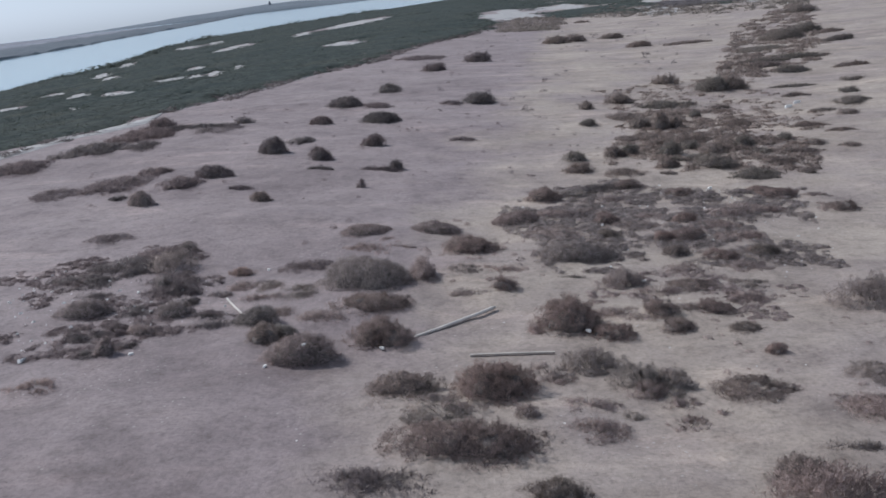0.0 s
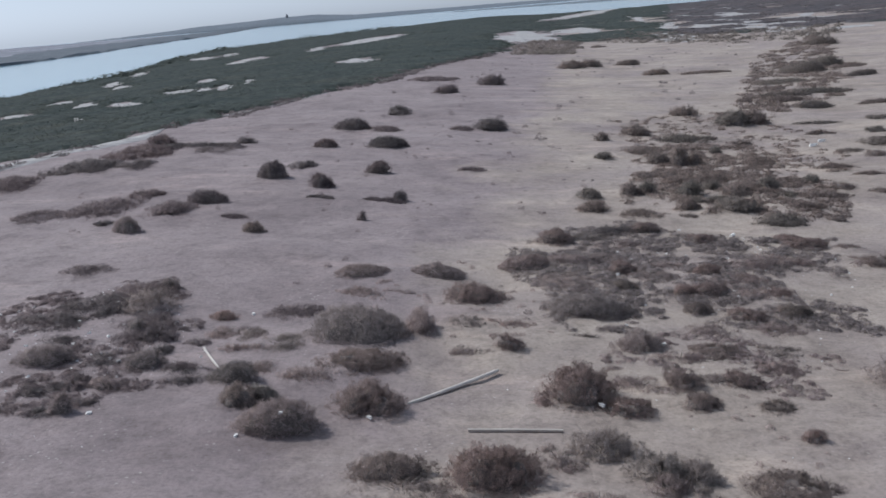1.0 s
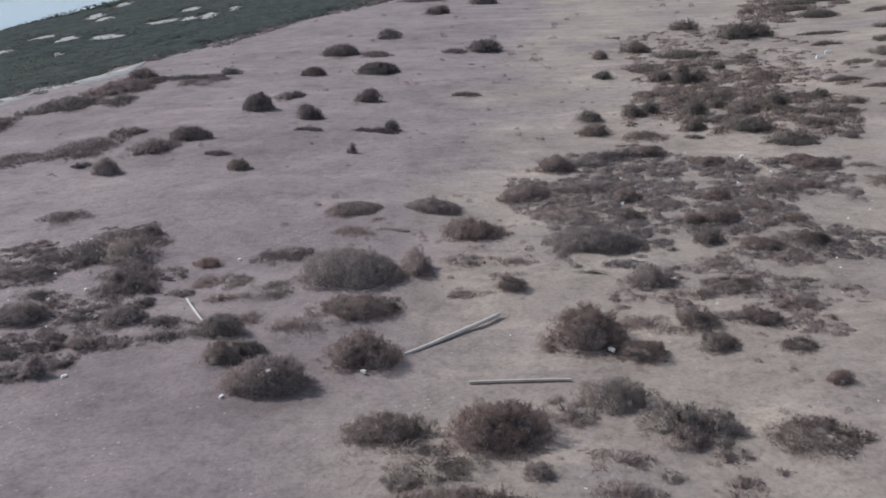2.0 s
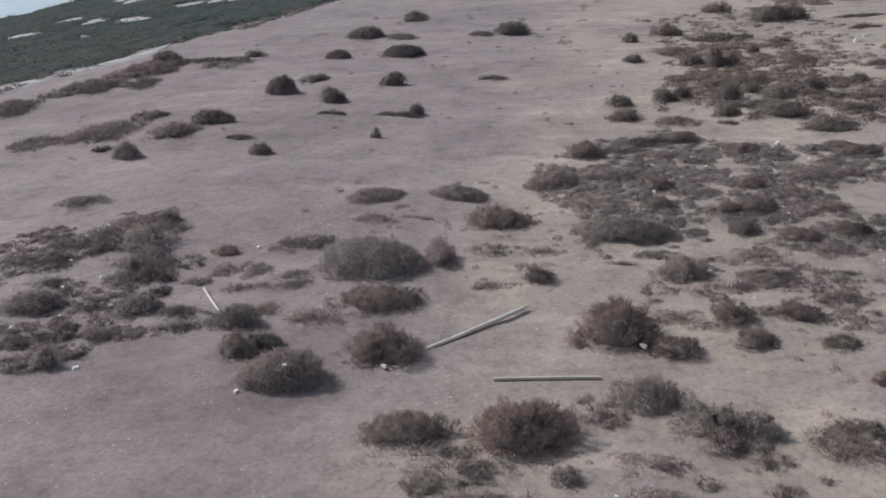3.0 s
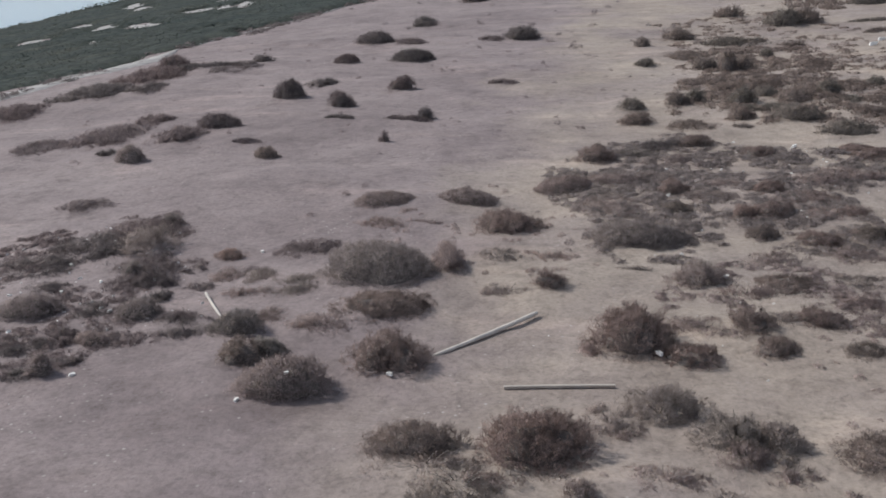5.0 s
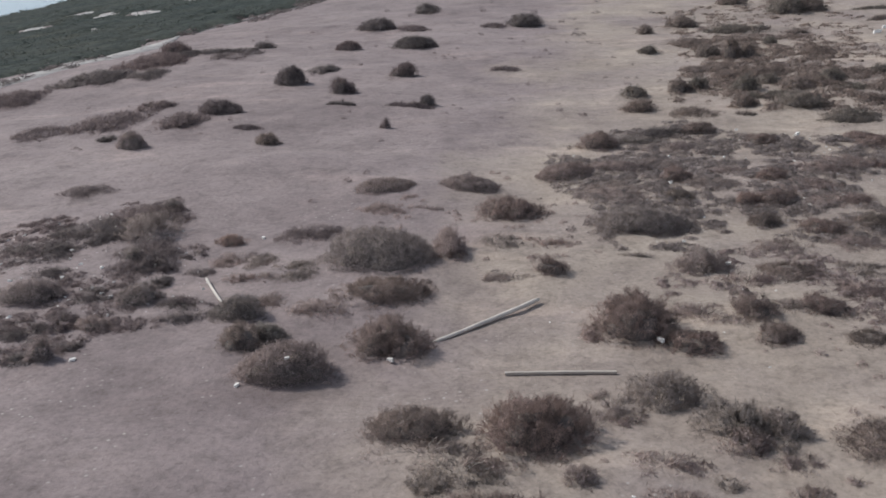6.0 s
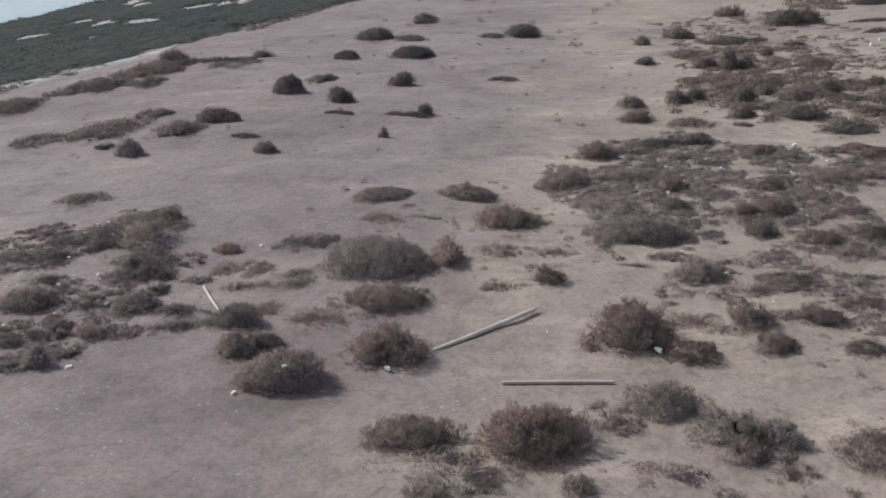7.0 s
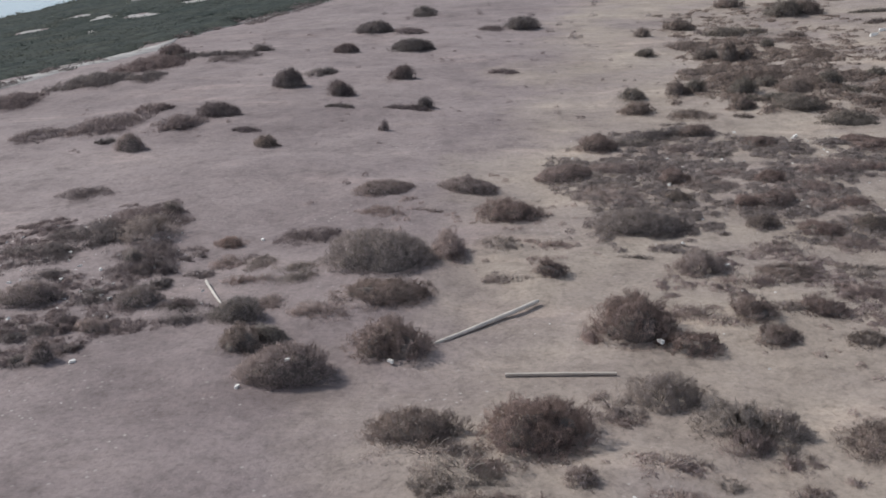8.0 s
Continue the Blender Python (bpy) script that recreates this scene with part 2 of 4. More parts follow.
plant("dry", 3.86, 26.83, 0.74, 0.54, 0.18)
plant("dry", -1.59, 26.86, 2.03, 0.56, 0.29)
plant("open", 10.98, 26.96, 2.28, 1.80, 0.27)
plant("dry", 6.51, 27.11, 0.37, 0.34, 0.18)
plant("dry", -2.45, 27.39, 2.54, 0.70, 0.33)
plant("dry", 2.65, 27.41, 1.79, 1.00, 0.31)
plant("dry", 9.95, 27.65, 0.54, 0.67, 0.17)
plant("dry", 5.39, 27.79, 1.15, 0.98, 0.18)
plant("dry", 5.22, 28.31, 0.89, 0.43, 0.18)
plant("open", 4.53, 28.34, 1.36, 1.07, 0.31)
plant("olive", -2.80, 28.39, 2.37, 1.53, 0.49)
plant("olive", -0.07, 28.41, 2.72, 2.27, 0.88)
plant("olive", 7.80, 28.50, 2.41, 2.01, 0.15)
plant("open", 5.40, 28.97, 1.25, 0.98, 0.62)
plant("open", 4.44, 29.06, 1.92, 1.51, 0.84)
plant("open", 11.82, 29.20, 2.31, 1.82, 0.35)
plant("dry", 2.11, 29.33, 0.81, 0.53, 0.18)
plant("dry", -14.78, 29.38, 1.46, 1.32, 0.26)
plant("dry", 1.76, 29.98, 1.24, 1.34, 0.31)
plant("open", 2.95, 30.49, 2.00, 1.57, 0.63)
plant("grey", -6.54, 31.36, 2.48, 1.72, 0.92)
plant("olive", 9.18, 31.58, 0.72, 0.63, 0.36)
plant("mat", -14.09, 32.00, 0.98, 0.77, 0.19)
plant("grey", -13.53, 32.18, 0.83, 0.58, 0.62)
plant("olive", -8.03, 32.79, 1.32, 1.10, 0.74)
plant("mat", -13.07, 32.82, 1.05, 0.93, 0.22)
plant("olive", -3.98, 32.97, 2.24, 1.87, 0.82)
plant("olive", 3.96, 33.39, 1.66, 1.39, 0.36)
plant("grey", -7.49, 33.46, 1.07, 0.74, 0.48)
plant("mat", -14.88, 33.80, 1.57, 1.29, 0.23)
plant("olive", 8.81, 33.84, 1.31, 1.09, 0.15)
plant("olive", 6.44, 33.89, 1.25, 1.04, 0.40)
plant("dry", 1.65, 34.02, 1.01, 1.26, 0.27)
plant("mat", -15.35, 34.08, 1.06, 0.96, 0.24)
plant("grey", -12.99, 34.31, 1.10, 0.76, 0.33)
plant("olive", 2.61, 34.32, 2.53, 2.11, 1.06)
plant("mat", -14.03, 34.41, 0.88, 1.22, 0.42)
plant("mat", -10.32, 34.89, 1.97, 0.68, 0.29)
plant("grey", -8.84, 34.95, 1.64, 1.14, 0.68)
plant("dry", 4.69, 35.24, 2.31, 1.24, 0.32)
plant("dry", -6.15, 35.27, 2.15, 1.32, 0.33)
plant("olive", 6.10, 35.41, 1.51, 1.26, 0.39)
plant("mat", -10.90, 35.54, 1.64, 0.77, 0.25)
plant("dry", 9.70, 35.62, 0.86, 0.61, 0.18)
plant("dry", 7.16, 35.80, 1.91, 0.75, 0.29)
plant("mat", -10.65, 35.81, 2.02, 0.92, 0.30)
plant("olive", 8.07, 35.85, 1.56, 1.30, 0.30)
plant("dry", -8.06, 36.00, 1.64, 1.26, 0.25)
plant("grey", -12.34, 36.19, 1.61, 1.12, 0.53)
plant("grey", -16.00, 36.32, 2.22, 1.54, 0.55)
plant("open", 14.02, 36.35, 2.92, 2.30, 1.01)
plant("olive", -4.61, 36.43, 2.71, 2.26, 0.32)
plant("mat", -13.95, 36.55, 1.52, 1.37, 0.26)
plant("dry", 9.36, 37.34, 2.16, 1.46, 0.32)
plant("mat", -12.26, 37.59, 0.82, 1.15, 0.34)
plant("dry", 6.43, 37.72, 2.41, 0.83, 0.36)
plant("dry", -0.86, 37.83, 1.72, 0.59, 0.26)
plant("dry", -9.28, 37.97, 2.01, 0.56, 0.29)
plant("olive", 0.43, 38.23, 1.08, 0.90, 0.55)
plant("mat", -16.36, 38.30, 1.62, 1.13, 0.25)
plant("dry", -7.94, 38.44, 1.96, 1.67, 0.29)
plant("olive", 7.84, 38.45, 2.22, 1.85, 0.15)
plant("mat", -11.24, 38.66, 1.23, 0.80, 0.21)
plant("open", 5.16, 38.81, 1.94, 1.52, 0.67)
plant("dry", 10.22, 39.11, 1.72, 1.29, 0.26)
plant("mat", -12.94, 39.15, 1.17, 1.62, 0.68)
plant("grey", -5.13, 39.16, 4.08, 2.84, 1.07)
plant("dry", -9.24, 39.56, 1.43, 1.42, 0.26)
plant("grey", -13.79, 39.60, 0.88, 0.61, 0.50)
plant("mat", -13.45, 39.75, 2.64, 3.65, 0.50)
plant("dry", -10.52, 39.79, 1.27, 1.45, 0.26)
plant("dry", 3.35, 39.99, 1.24, 0.34, 0.21)
plant("open", -2.91, 40.10, 1.29, 1.92, 0.74)
plant("mat", -11.96, 40.26, 0.87, 0.88, 0.18)
plant("mat", -17.77, 40.29, 2.46, 2.82, 0.41)
plant("dry", 0.24, 41.16, 1.75, 0.81, 0.26)
plant("dry", 8.24, 41.16, 2.24, 1.30, 0.34)
plant("dry", -1.35, 41.20, 1.46, 1.38, 0.22)
plant("dry", 10.59, 41.57, 2.25, 1.61, 0.34)
plant("olive", -11.01, 41.61, 1.27, 1.06, 0.28)
plant("mat", -8.14, 42.08, 2.40, 2.23, 0.37)
plant("open", -14.32, 42.28, 2.07, 2.49, 0.81)
plant("mat", -16.55, 42.66, 3.44, 3.26, 0.49)
plant("grey", 3.72, 42.86, 3.27, 2.27, 0.70)
plant("olive", 10.07, 42.97, 1.61, 1.34, 0.39)
plant("olive", 12.05, 43.53, 1.51, 1.36, 0.40)
plant("dry", 11.80, 43.71, 1.96, 0.96, 0.29)
plant("olive", 8.13, 43.73, 1.32, 1.01, 0.36)
plant("mat", -15.26, 44.27, 3.50, 3.15, 0.49)
plant("olive", -0.98, 44.43, 2.49, 2.08, 0.67)
plant("dry", -5.93, 44.93, 2.02, 1.14, 0.29)
plant("dry", -4.16, 45.23, 1.19, 0.45, 0.21)
plant("grey", -14.52, 45.35, 0.96, 0.67, 0.43)
plant("olive", 8.15, 46.05, 1.23, 1.02, 0.38)
plant("olive", 9.08, 46.29, 1.77, 1.48, 0.41)
plant("dry", 11.55, 46.30, 2.55, 1.66, 0.38)
plant("olive", 5.51, 46.55, 1.15, 0.96, 0.33)
plant("open", 3.54, 47.14, 3.51, 2.76, 0.15)
plant("dry", 10.68, 47.85, 2.65, 1.78, 0.40)
plant("grey", -6.26, 47.88, 2.51, 1.74, 0.36)
plant("dry", 6.92, 48.10, 2.94, 1.31, 0.44)
plant("mat", -19.42, 48.24, 2.71, 2.23, 0.35)
plant("grey", -2.84, 48.35, 2.52, 1.75, 0.48)
plant("olive", 5.81, 48.85, 1.45, 1.21, 0.66)
plant("olive", 9.65, 49.24, 1.50, 1.36, 0.40)
plant("grey", 1.19, 50.36, 2.69, 1.87, 0.51)
plant("dry", 12.30, 50.58, 3.08, 1.43, 0.46)
plant("dry", 8.29, 50.61, 1.82, 1.27, 0.27)
plant("grey", 3.53, 51.10, 2.55, 1.77, 0.25)
plant("dry", 13.48, 51.44, 3.13, 1.48, 0.47)
plant("olive", 18.22, 51.56, 1.76, 1.45, 0.36)
plant("dry", 5.06, 51.74, 2.40, 1.91, 0.36)
plant("dry", 17.86, 51.80, 1.76, 1.42, 0.26)
plant("mat", 7.94, 54.01, 1.14, 0.70, 0.21)
plant("mat", 11.79, 54.50, 1.45, 0.64, 0.23)
plant("dry", 17.91, 54.76, 1.56, 0.99, 0.23)
plant("olive", 15.81, 54.94, 2.51, 1.53, 0.45)
plant("dry", 6.23, 55.16, 2.58, 1.61, 0.39)
plant("olive", 3.03, 55.53, 2.19, 1.82, 0.63)
plant("mat", 13.59, 55.58, 1.56, 0.43, 0.24)
plant("olive", 10.62, 55.60, 1.52, 1.27, 0.43)
plant("dry", 4.45, 56.09, 2.65, 1.09, 0.40)
plant("grey", -20.62, 56.14, 1.76, 1.22, 0.88)
plant("olive", -13.58, 56.31, 1.35, 1.12, 0.60)
plant("olive", 15.36, 56.65, 1.72, 1.43, 0.22)
plant("mat", 6.83, 57.68, 3.92, 1.35, 0.59)
plant("mat", -22.58, 57.69, 1.02, 1.42, 0.40)
plant("olive", 7.82, 57.73, 1.69, 1.41, 0.52)
plant("mat", -15.74, 59.67, 1.97, 0.68, 0.29)
plant("grey", -8.04, 59.71, 0.59, 0.41, 0.51)
plant("mat", 15.87, 59.95, 2.76, 0.95, 0.41)
plant("mat", -27.63, 60.36, 2.94, 3.28, 0.36)
plant("mat", 16.28, 60.99, 2.82, 2.55, 0.53)
plant("mat", -19.94, 61.35, 3.04, 4.22, 0.70)
plant("olive", 19.49, 61.41, 1.27, 1.14, 0.30)
plant("mat", 11.09, 61.96, 1.03, 0.85, 0.20)
plant("mat", 8.61, 62.13, 2.60, 2.35, 0.47)
plant("mat", -24.41, 62.15, 4.20, 5.85, 0.68)
plant("mat", 12.94, 63.17, 0.95, 1.32, 0.23)
plant("olive", 14.33, 63.35, 2.61, 2.18, 0.81)
plant("olive", 11.53, 63.87, 1.77, 1.48, 0.65)
plant("grey", -18.38, 64.05, 2.49, 1.73, 0.74)
plant("olive", 5.61, 64.06, 2.06, 1.72, 0.60)
plant("mat", 18.52, 64.72, 2.60, 1.45, 0.39)
plant("mat", 18.63, 64.87, 2.35, 2.12, 0.40)
plant("mat", -7.48, 65.16, 2.48, 0.85, 0.37)
plant("grey", -6.40, 65.49, 1.01, 0.70, 0.71)
plant("mat", -11.64, 65.83, 1.81, 0.78, 0.27)
plant("mat", 12.94, 65.99, 3.43, 1.61, 0.51)
plant("mat", -23.34, 66.58, 2.21, 3.07, 0.51)
plant("olive", 5.79, 67.50, 1.67, 1.39, 0.66)
plant("olive", 12.31, 67.85, 1.63, 1.36, 0.87)
plant("mat", 20.89, 67.98, 2.74, 1.02, 0.41)
plant("mat", 18.44, 68.12, 1.82, 2.41, 0.27)
plant("olive", 8.47, 68.22, 1.40, 1.17, 0.71)
plant("olive", 15.27, 68.54, 2.37, 2.14, 0.44)
plant("olive", 9.65, 69.04, 1.39, 1.15, 0.78)
plant("mat", 24.86, 69.09, 1.58, 1.43, 0.31)
plant("mat", 16.17, 69.67, 4.00, 2.98, 0.60)
plant("olive", 14.03, 69.69, 1.65, 1.38, 0.50)
plant("olive", 17.73, 69.82, 1.52, 1.27, 0.84)
plant("grey", -12.20, 69.93, 1.69, 1.17, 0.92)
plant("olive", 22.88, 70.76, 1.87, 1.72, 0.30)
plant("mat", 20.01, 72.53, 2.93, 1.37, 0.44)
plant("olive", 21.26, 72.66, 1.48, 1.24, 0.46)
plant("grey", -16.40, 73.06, 2.37, 1.65, 1.21)
plant("mat", -36.09, 73.08, 4.91, 6.85, 0.68)
plant("mat", 13.99, 73.73, 5.06, 2.87, 0.70)
plant("mat", 26.36, 75.33, 2.43, 1.18, 0.36)
plant("mat", 11.44, 75.80, 3.64, 1.97, 0.54)
plant("grey", -9.23, 75.98, 1.88, 1.30, 0.85)
plant("mat", -2.24, 77.43, 2.11, 1.51, 0.32)
plant("mat", -15.37, 78.56, 2.04, 2.85, 0.44)
plant("mat", 25.05, 78.64, 3.18, 1.09, 0.48)
plant("mat", -28.88, 79.44, 2.87, 4.00, 0.52)
plant("mat", -32.85, 79.51, 5.28, 7.35, 0.70)
plant("olive", 13.88, 81.16, 1.53, 1.27, 1.45)
plant("olive", 15.07, 81.57, 1.17, 0.98, 1.06)
plant("mat", 19.64, 82.38, 3.05, 4.25, 0.44)
plant("olive", 12.48, 82.46, 1.88, 1.56, 0.94)
plant("olive", 29.96, 84.22, 1.94, 1.75, 0.34)
plant("olive", 8.22, 84.52, 1.67, 1.39, 0.50)
plant("mat", 28.82, 86.76, 2.30, 2.24, 0.34)
plant("olive", 17.84, 87.01, 1.21, 1.01, 0.68)
plant("mat", -30.80, 87.38, 6.09, 8.47, 0.70)
plant("mat", -27.42, 88.22, 6.51, 2.23, 0.60)
plant("mat", -24.62, 88.30, 3.87, 5.40, 0.38)
plant("grey", -15.45, 88.98, 2.45, 1.70, 0.68)
plant("mat", 11.78, 89.09, 3.30, 4.56, 0.37)
plant("grey", -9.97, 89.70, 3.76, 2.61, 0.89)
plant("grey", -30.54, 90.17, 2.94, 2.04, 0.95)
plant("olive", -22.91, 90.67, 1.65, 1.38, 0.57)
plant("olive", 32.76, 91.34, 3.14, 3.23, 0.47)
plant("mat", 21.13, 92.88, 2.39, 1.54, 0.32)
plant("mat", 16.75, 94.04, 5.58, 2.84, 0.70)
plant("olive", 9.19, 94.55, 1.68, 1.40, 0.74)
plant("mat", 29.59, 97.53, 2.83, 0.79, 0.36)
plant("olive", 34.96, 98.38, 1.93, 1.74, 0.37)
plant("olive", 12.76, 98.65, 2.83, 2.36, 0.92)
plant("mat", -11.54, 99.78, 3.34, 2.69, 0.50)
plant("grey", -14.81, 100.38, 3.94, 2.71, 0.96)
plant("mat", -3.99, 100.82, 2.24, 2.35, 0.33)
plant("olive", -1.14, 102.12, 3.50, 3.16, 1.10)
plant("olive", 23.29, 105.42, 3.47, 2.89, 1.36)
plant("mat", 31.56, 105.54, 4.60, 1.28, 0.36)
plant("olive", 25.75, 106.52, 3.52, 2.94, 1.34)
plant("mat", 38.48, 107.57, 2.49, 2.24, 0.39)
plant("mat", -11.53, 114.79, 2.59, 2.33, 0.53)
plant("olive", 20.13, 115.31, 2.91, 2.42, 0.89)
plant("olive", -11.84, 117.12, 2.52, 2.27, 0.59)
plant("olive", 35.46, 118.70, 4.84, 1.81, 0.72)
plant("mat", 42.96, 120.30, 4.19, 1.44, 0.63)
plant("olive", 34.67, 126.09, 4.42, 1.52, 0.66)
plant("mat", 36.07, 132.42, 6.18, 2.75, 0.70)
plant("mat", 40.36, 134.92, 9.41, 3.23, 0.70)
plant("olive", -7.98, 143.03, 3.89, 3.51, 1.01)
plant("mat", 40.99, 151.84, 7.83, 7.07, 0.70)
plant("olive", 53.92, 156.50, 5.08, 1.87, 0.76)
plant("olive", -1.79, 157.31, 4.27, 3.86, 1.50)
plant("mat", -11.14, 165.36, 7.79, 6.66, 0.70)
plant("olive", 48.59, 168.20, 7.73, 6.98, 1.50)
plant("mat", 57.05, 172.07, 5.94, 5.18, 0.70)
plant("mat", 34.78, 176.21, 8.24, 3.53, 0.70)
plant("olive", 55.27, 176.59, 5.10, 4.61, 1.50)
plant("olive", 26.50, 178.58, 4.60, 4.16, 0.79)
plant("olive", 13.02, 197.41, 5.81, 5.25, 1.32)
plant("olive", 17.17, 201.28, 4.28, 3.86, 1.50)
plant("olive", 24.93, 205.98, 4.85, 4.38, 0.98)
plant("olive", 71.62, 234.51, 8.13, 7.34, 1.50)
plant("mat", 11.36, 260.56, 16.59, 17.91, 0.70)
plant("mat", 26.42, 282.61, 5.02, 4.53, 0.70)


def land_z(x, y):
    """The island's surface without its small mounds: it falls gently to the right, and to the lagoon beyond the mangroves."""
    x, y = np.asarray(x, float), np.asarray(y, float)
    z = -0.16 - 2.74 * np.tanh(x / 30)
    edge, shore = np.interp(y, EDGE_Y, EDGE_X), np.interp(y, SHORE_Y, SHORE_X)
    u = np.clip((edge - x) / np.maximum(edge - shore, 20), 0, 1.25)
    z = z * (1 - np.minimum(u, 1)) + (WATER_Z - 0.05) * np.minimum(u, 1) - np.maximum(u - 1, 0) * 6
    return z - 6 * np.clip((y - 1000) / 130, 0, 1)                # open water again beyond the far end


MOUNDS = np.array([(x - 0.12 * w, y, w * (0.62 if y < 50 else 0.85), d * 0.65 + 0.2, min(0.05 * w, 0.16)) for k, x, y, w, d, h in PLANTS if y < 140] + [(-8.9, 32.3, 1.1, 1.3, 0.26), (0.2, 38.5, 2.6, 2.2, 0.22), (-12.0, 52.0, 4.0, 3.0, 0.3),
    (-1.9, 34.4, 0.5, 0.5, 0.03), (-1.15, 35.15, 0.6, 0.6, 0.07), (0.25, 31.7, 0.9, 0.5, 0.036)])      # sand blown against the driftwood


def ground_z(x, y):
    x, y = np.asarray(x, float), np.asarray(y, float)
    z = land_z(x, y)
    z = z + 0.13 * value_noise(x / 5.3, y / 5.3, 1) + 0.06 * value_noise(x / 1.7, y / 1.7, 2) + 0.02 * value_noise(x / 0.6, y / 0.6, 3)
    for mx, my, rx, ry, mh in MOUNDS:
        z = z + mh * np.exp(-((x - mx) / rx) ** 2 - ((y - my) / ry) ** 2)
    return z


def spread(lo, hi, step, far_lo, far_hi, growth):
    """Even lines from lo to hi, then ever wider ones out to the far ends."""
    mid = list(np.arange(lo, hi + 1e-6, step))
    up, s = [mid[-1]], step
    while up[-1] < far_hi:
        s *= growth
        up.append(up[-1] + s)
    down, s = [mid[0]], step
    while down[-1] > far_lo:
        s *= growth
        down.append(down[-1] - s)
    return np.array(down[:0:-1] + mid + up[1:])


def build_ground():
    xs, ys = spread(-34, 30, 0.40, -4600, 4600, 1.06), spread(20, 110, 0.44, -900, 4600, 1.055)
    gx, gy = np.meshgrid(xs, ys)
    gz = ground_z(gx, gy)
    n, m = len(xs), len(ys)
    verts = np.stack([gx.ravel(), gy.ravel(), gz.ravel()], 1)
    i = (np.arange(m - 1)[:, None] * n + np.arange(n - 1)[None, :]).ravel()
    faces = np.stack([i, i + 1, i + 1 + n, i + n], 1)
    ob = new("ground", mesh_from("ground", verts, faces, [SAND], True))
    tagged(ob, "pinkish-grey sandy ground with small mounds and litter", "ground", kind="structure")


build_ground()

bm = bmesh.new()
bmesh.ops.create_grid(bm, x_segments=40, y_segments=40, size=4700, matrix=Matrix.Translation((0, 0, WATER_Z)))
tagged(new("water", bm_mesh("water", bm, [WATER])), "pale blue calm lagoon water beyond the mangroves", "water", kind="structure")


# ---- far shore ----
def build_far_shore():
    """A wide low spit across the lagoon, with a higher hazy coast behind it. Points: x, y, height, depth."""
    for name, pts, label in (
            ("far_shore", [(-300, 430, 3, 60), (-391, 743, 4, 90), (-395, 850, 4, 110), (-416, 1028, 5, 120), (-494, 1434, 5, 140), (-619, 2172, 6, 120), (-800, 3050, 6, 60), (-900, 3600, 5, 20)], "dark mangrove fringe of a low spit across the lagoon"),
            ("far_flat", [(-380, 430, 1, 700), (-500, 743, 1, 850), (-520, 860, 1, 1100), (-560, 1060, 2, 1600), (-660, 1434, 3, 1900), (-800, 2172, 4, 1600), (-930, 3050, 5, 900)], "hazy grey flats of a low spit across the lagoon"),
            ("far_islet", [(-160, 3050, 2, 30), (40, 2600, 4, 60), (190, 2262, 4, 70), (430, 2000, 3, 60)], "thin dark islet in the far lagoon"),
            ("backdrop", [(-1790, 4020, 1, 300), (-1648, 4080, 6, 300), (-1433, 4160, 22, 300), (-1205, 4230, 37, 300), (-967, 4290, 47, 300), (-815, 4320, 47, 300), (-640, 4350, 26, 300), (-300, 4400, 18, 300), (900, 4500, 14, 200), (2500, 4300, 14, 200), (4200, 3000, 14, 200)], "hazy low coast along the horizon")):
        p = np.array(pts, float)
        s = np.concatenate([[0], np.cumsum(np.hypot(*np.diff(p[:, :2], axis=0).T))])
        at = np.arange(0, s[-1], 14.0)
        cx, cy, hi, deep = (np.interp(at, s, p[:, k]) for k in range(4))
        tx, ty = np.gradient(cx), np.gradient(cy)
        ln = np.hypot(tx, ty)
        nx, ny = -ty / ln, tx / ln
        cx = cx + nx * 9 * value_noise(at / 60, at * 0, 21)
        across = np.linspace(0, 1, 12)
        verts = []
        for a in across:
            hh = hi * min(1.0, 1.3 * a) * (0.75 + 0.15 * value_noise(at / 160, at * 0 + a * 4, 5)) + 0.8 + (1.3 if name == "far_shore" else 0.6) * value_noise(at / 22, at * 0 + a * 9, 6)
            hh = np.where(a in (0.0, 1.0), -1.0, hh)
            verts.append(np.stack([cx + nx * deep * a ** 1.5, cy + ny * deep * a ** 1.5, WATER_Z + hh], 1))
        n = len(at)
        verts = np.concatenate(verts)
        i = (np.arange(len(across) - 1)[:, None] * n + np.arange(n - 1)[None, :]).ravel()
        faces = np.stack([i, i + 1, i + 1 + n, i + n], 1)
        tagged(new(name, mesh_from(name, verts, faces, [{"far_flat": FAR_FLAT, "far_shore": FAR_FRINGE}.get(name, FAR_HAZE)])), label, "far shore", kind="structure")


build_far_shore()


def far_tower(x, y, wide, tall):
    """A stepped tower block on the far coast."""
    bm = bmesh.new()
    for lo, hi, share in ((-2, 0.62, 1.0), (0.62, 0.88, 0.72), (0.88, 1.0, 0.34)):
        z0, z1 = max(lo, 0) * tall - (2 if lo < 0 else 0), hi * tall
        bmesh.ops.create_cube(bm, size=1, matrix=Matrix.Translation((x, y, WATER_Z + (z0 + z1) / 2)) @ Matrix.Diagonal((wide * share, wide * share, z1 - z0, 1)))
    # shares the plain's colour, painted haze included
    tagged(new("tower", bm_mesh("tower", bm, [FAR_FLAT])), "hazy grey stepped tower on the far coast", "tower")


far_tower(-988, 4480, 12, 47)


# ---- shrubs ----
# how lumpy, how broken and how dense each kind of shrub is
LEAF = {"grey": GREY, "olive": OLIVE, "dry": DRY, "mat": MAT, "open": DRY}
LUMPY = {"grey": 0.10, "olive": 0.24, "open": 0.30}
BROKEN = {"grey": -0.85, "olive": -0.62, "open": -0.5}
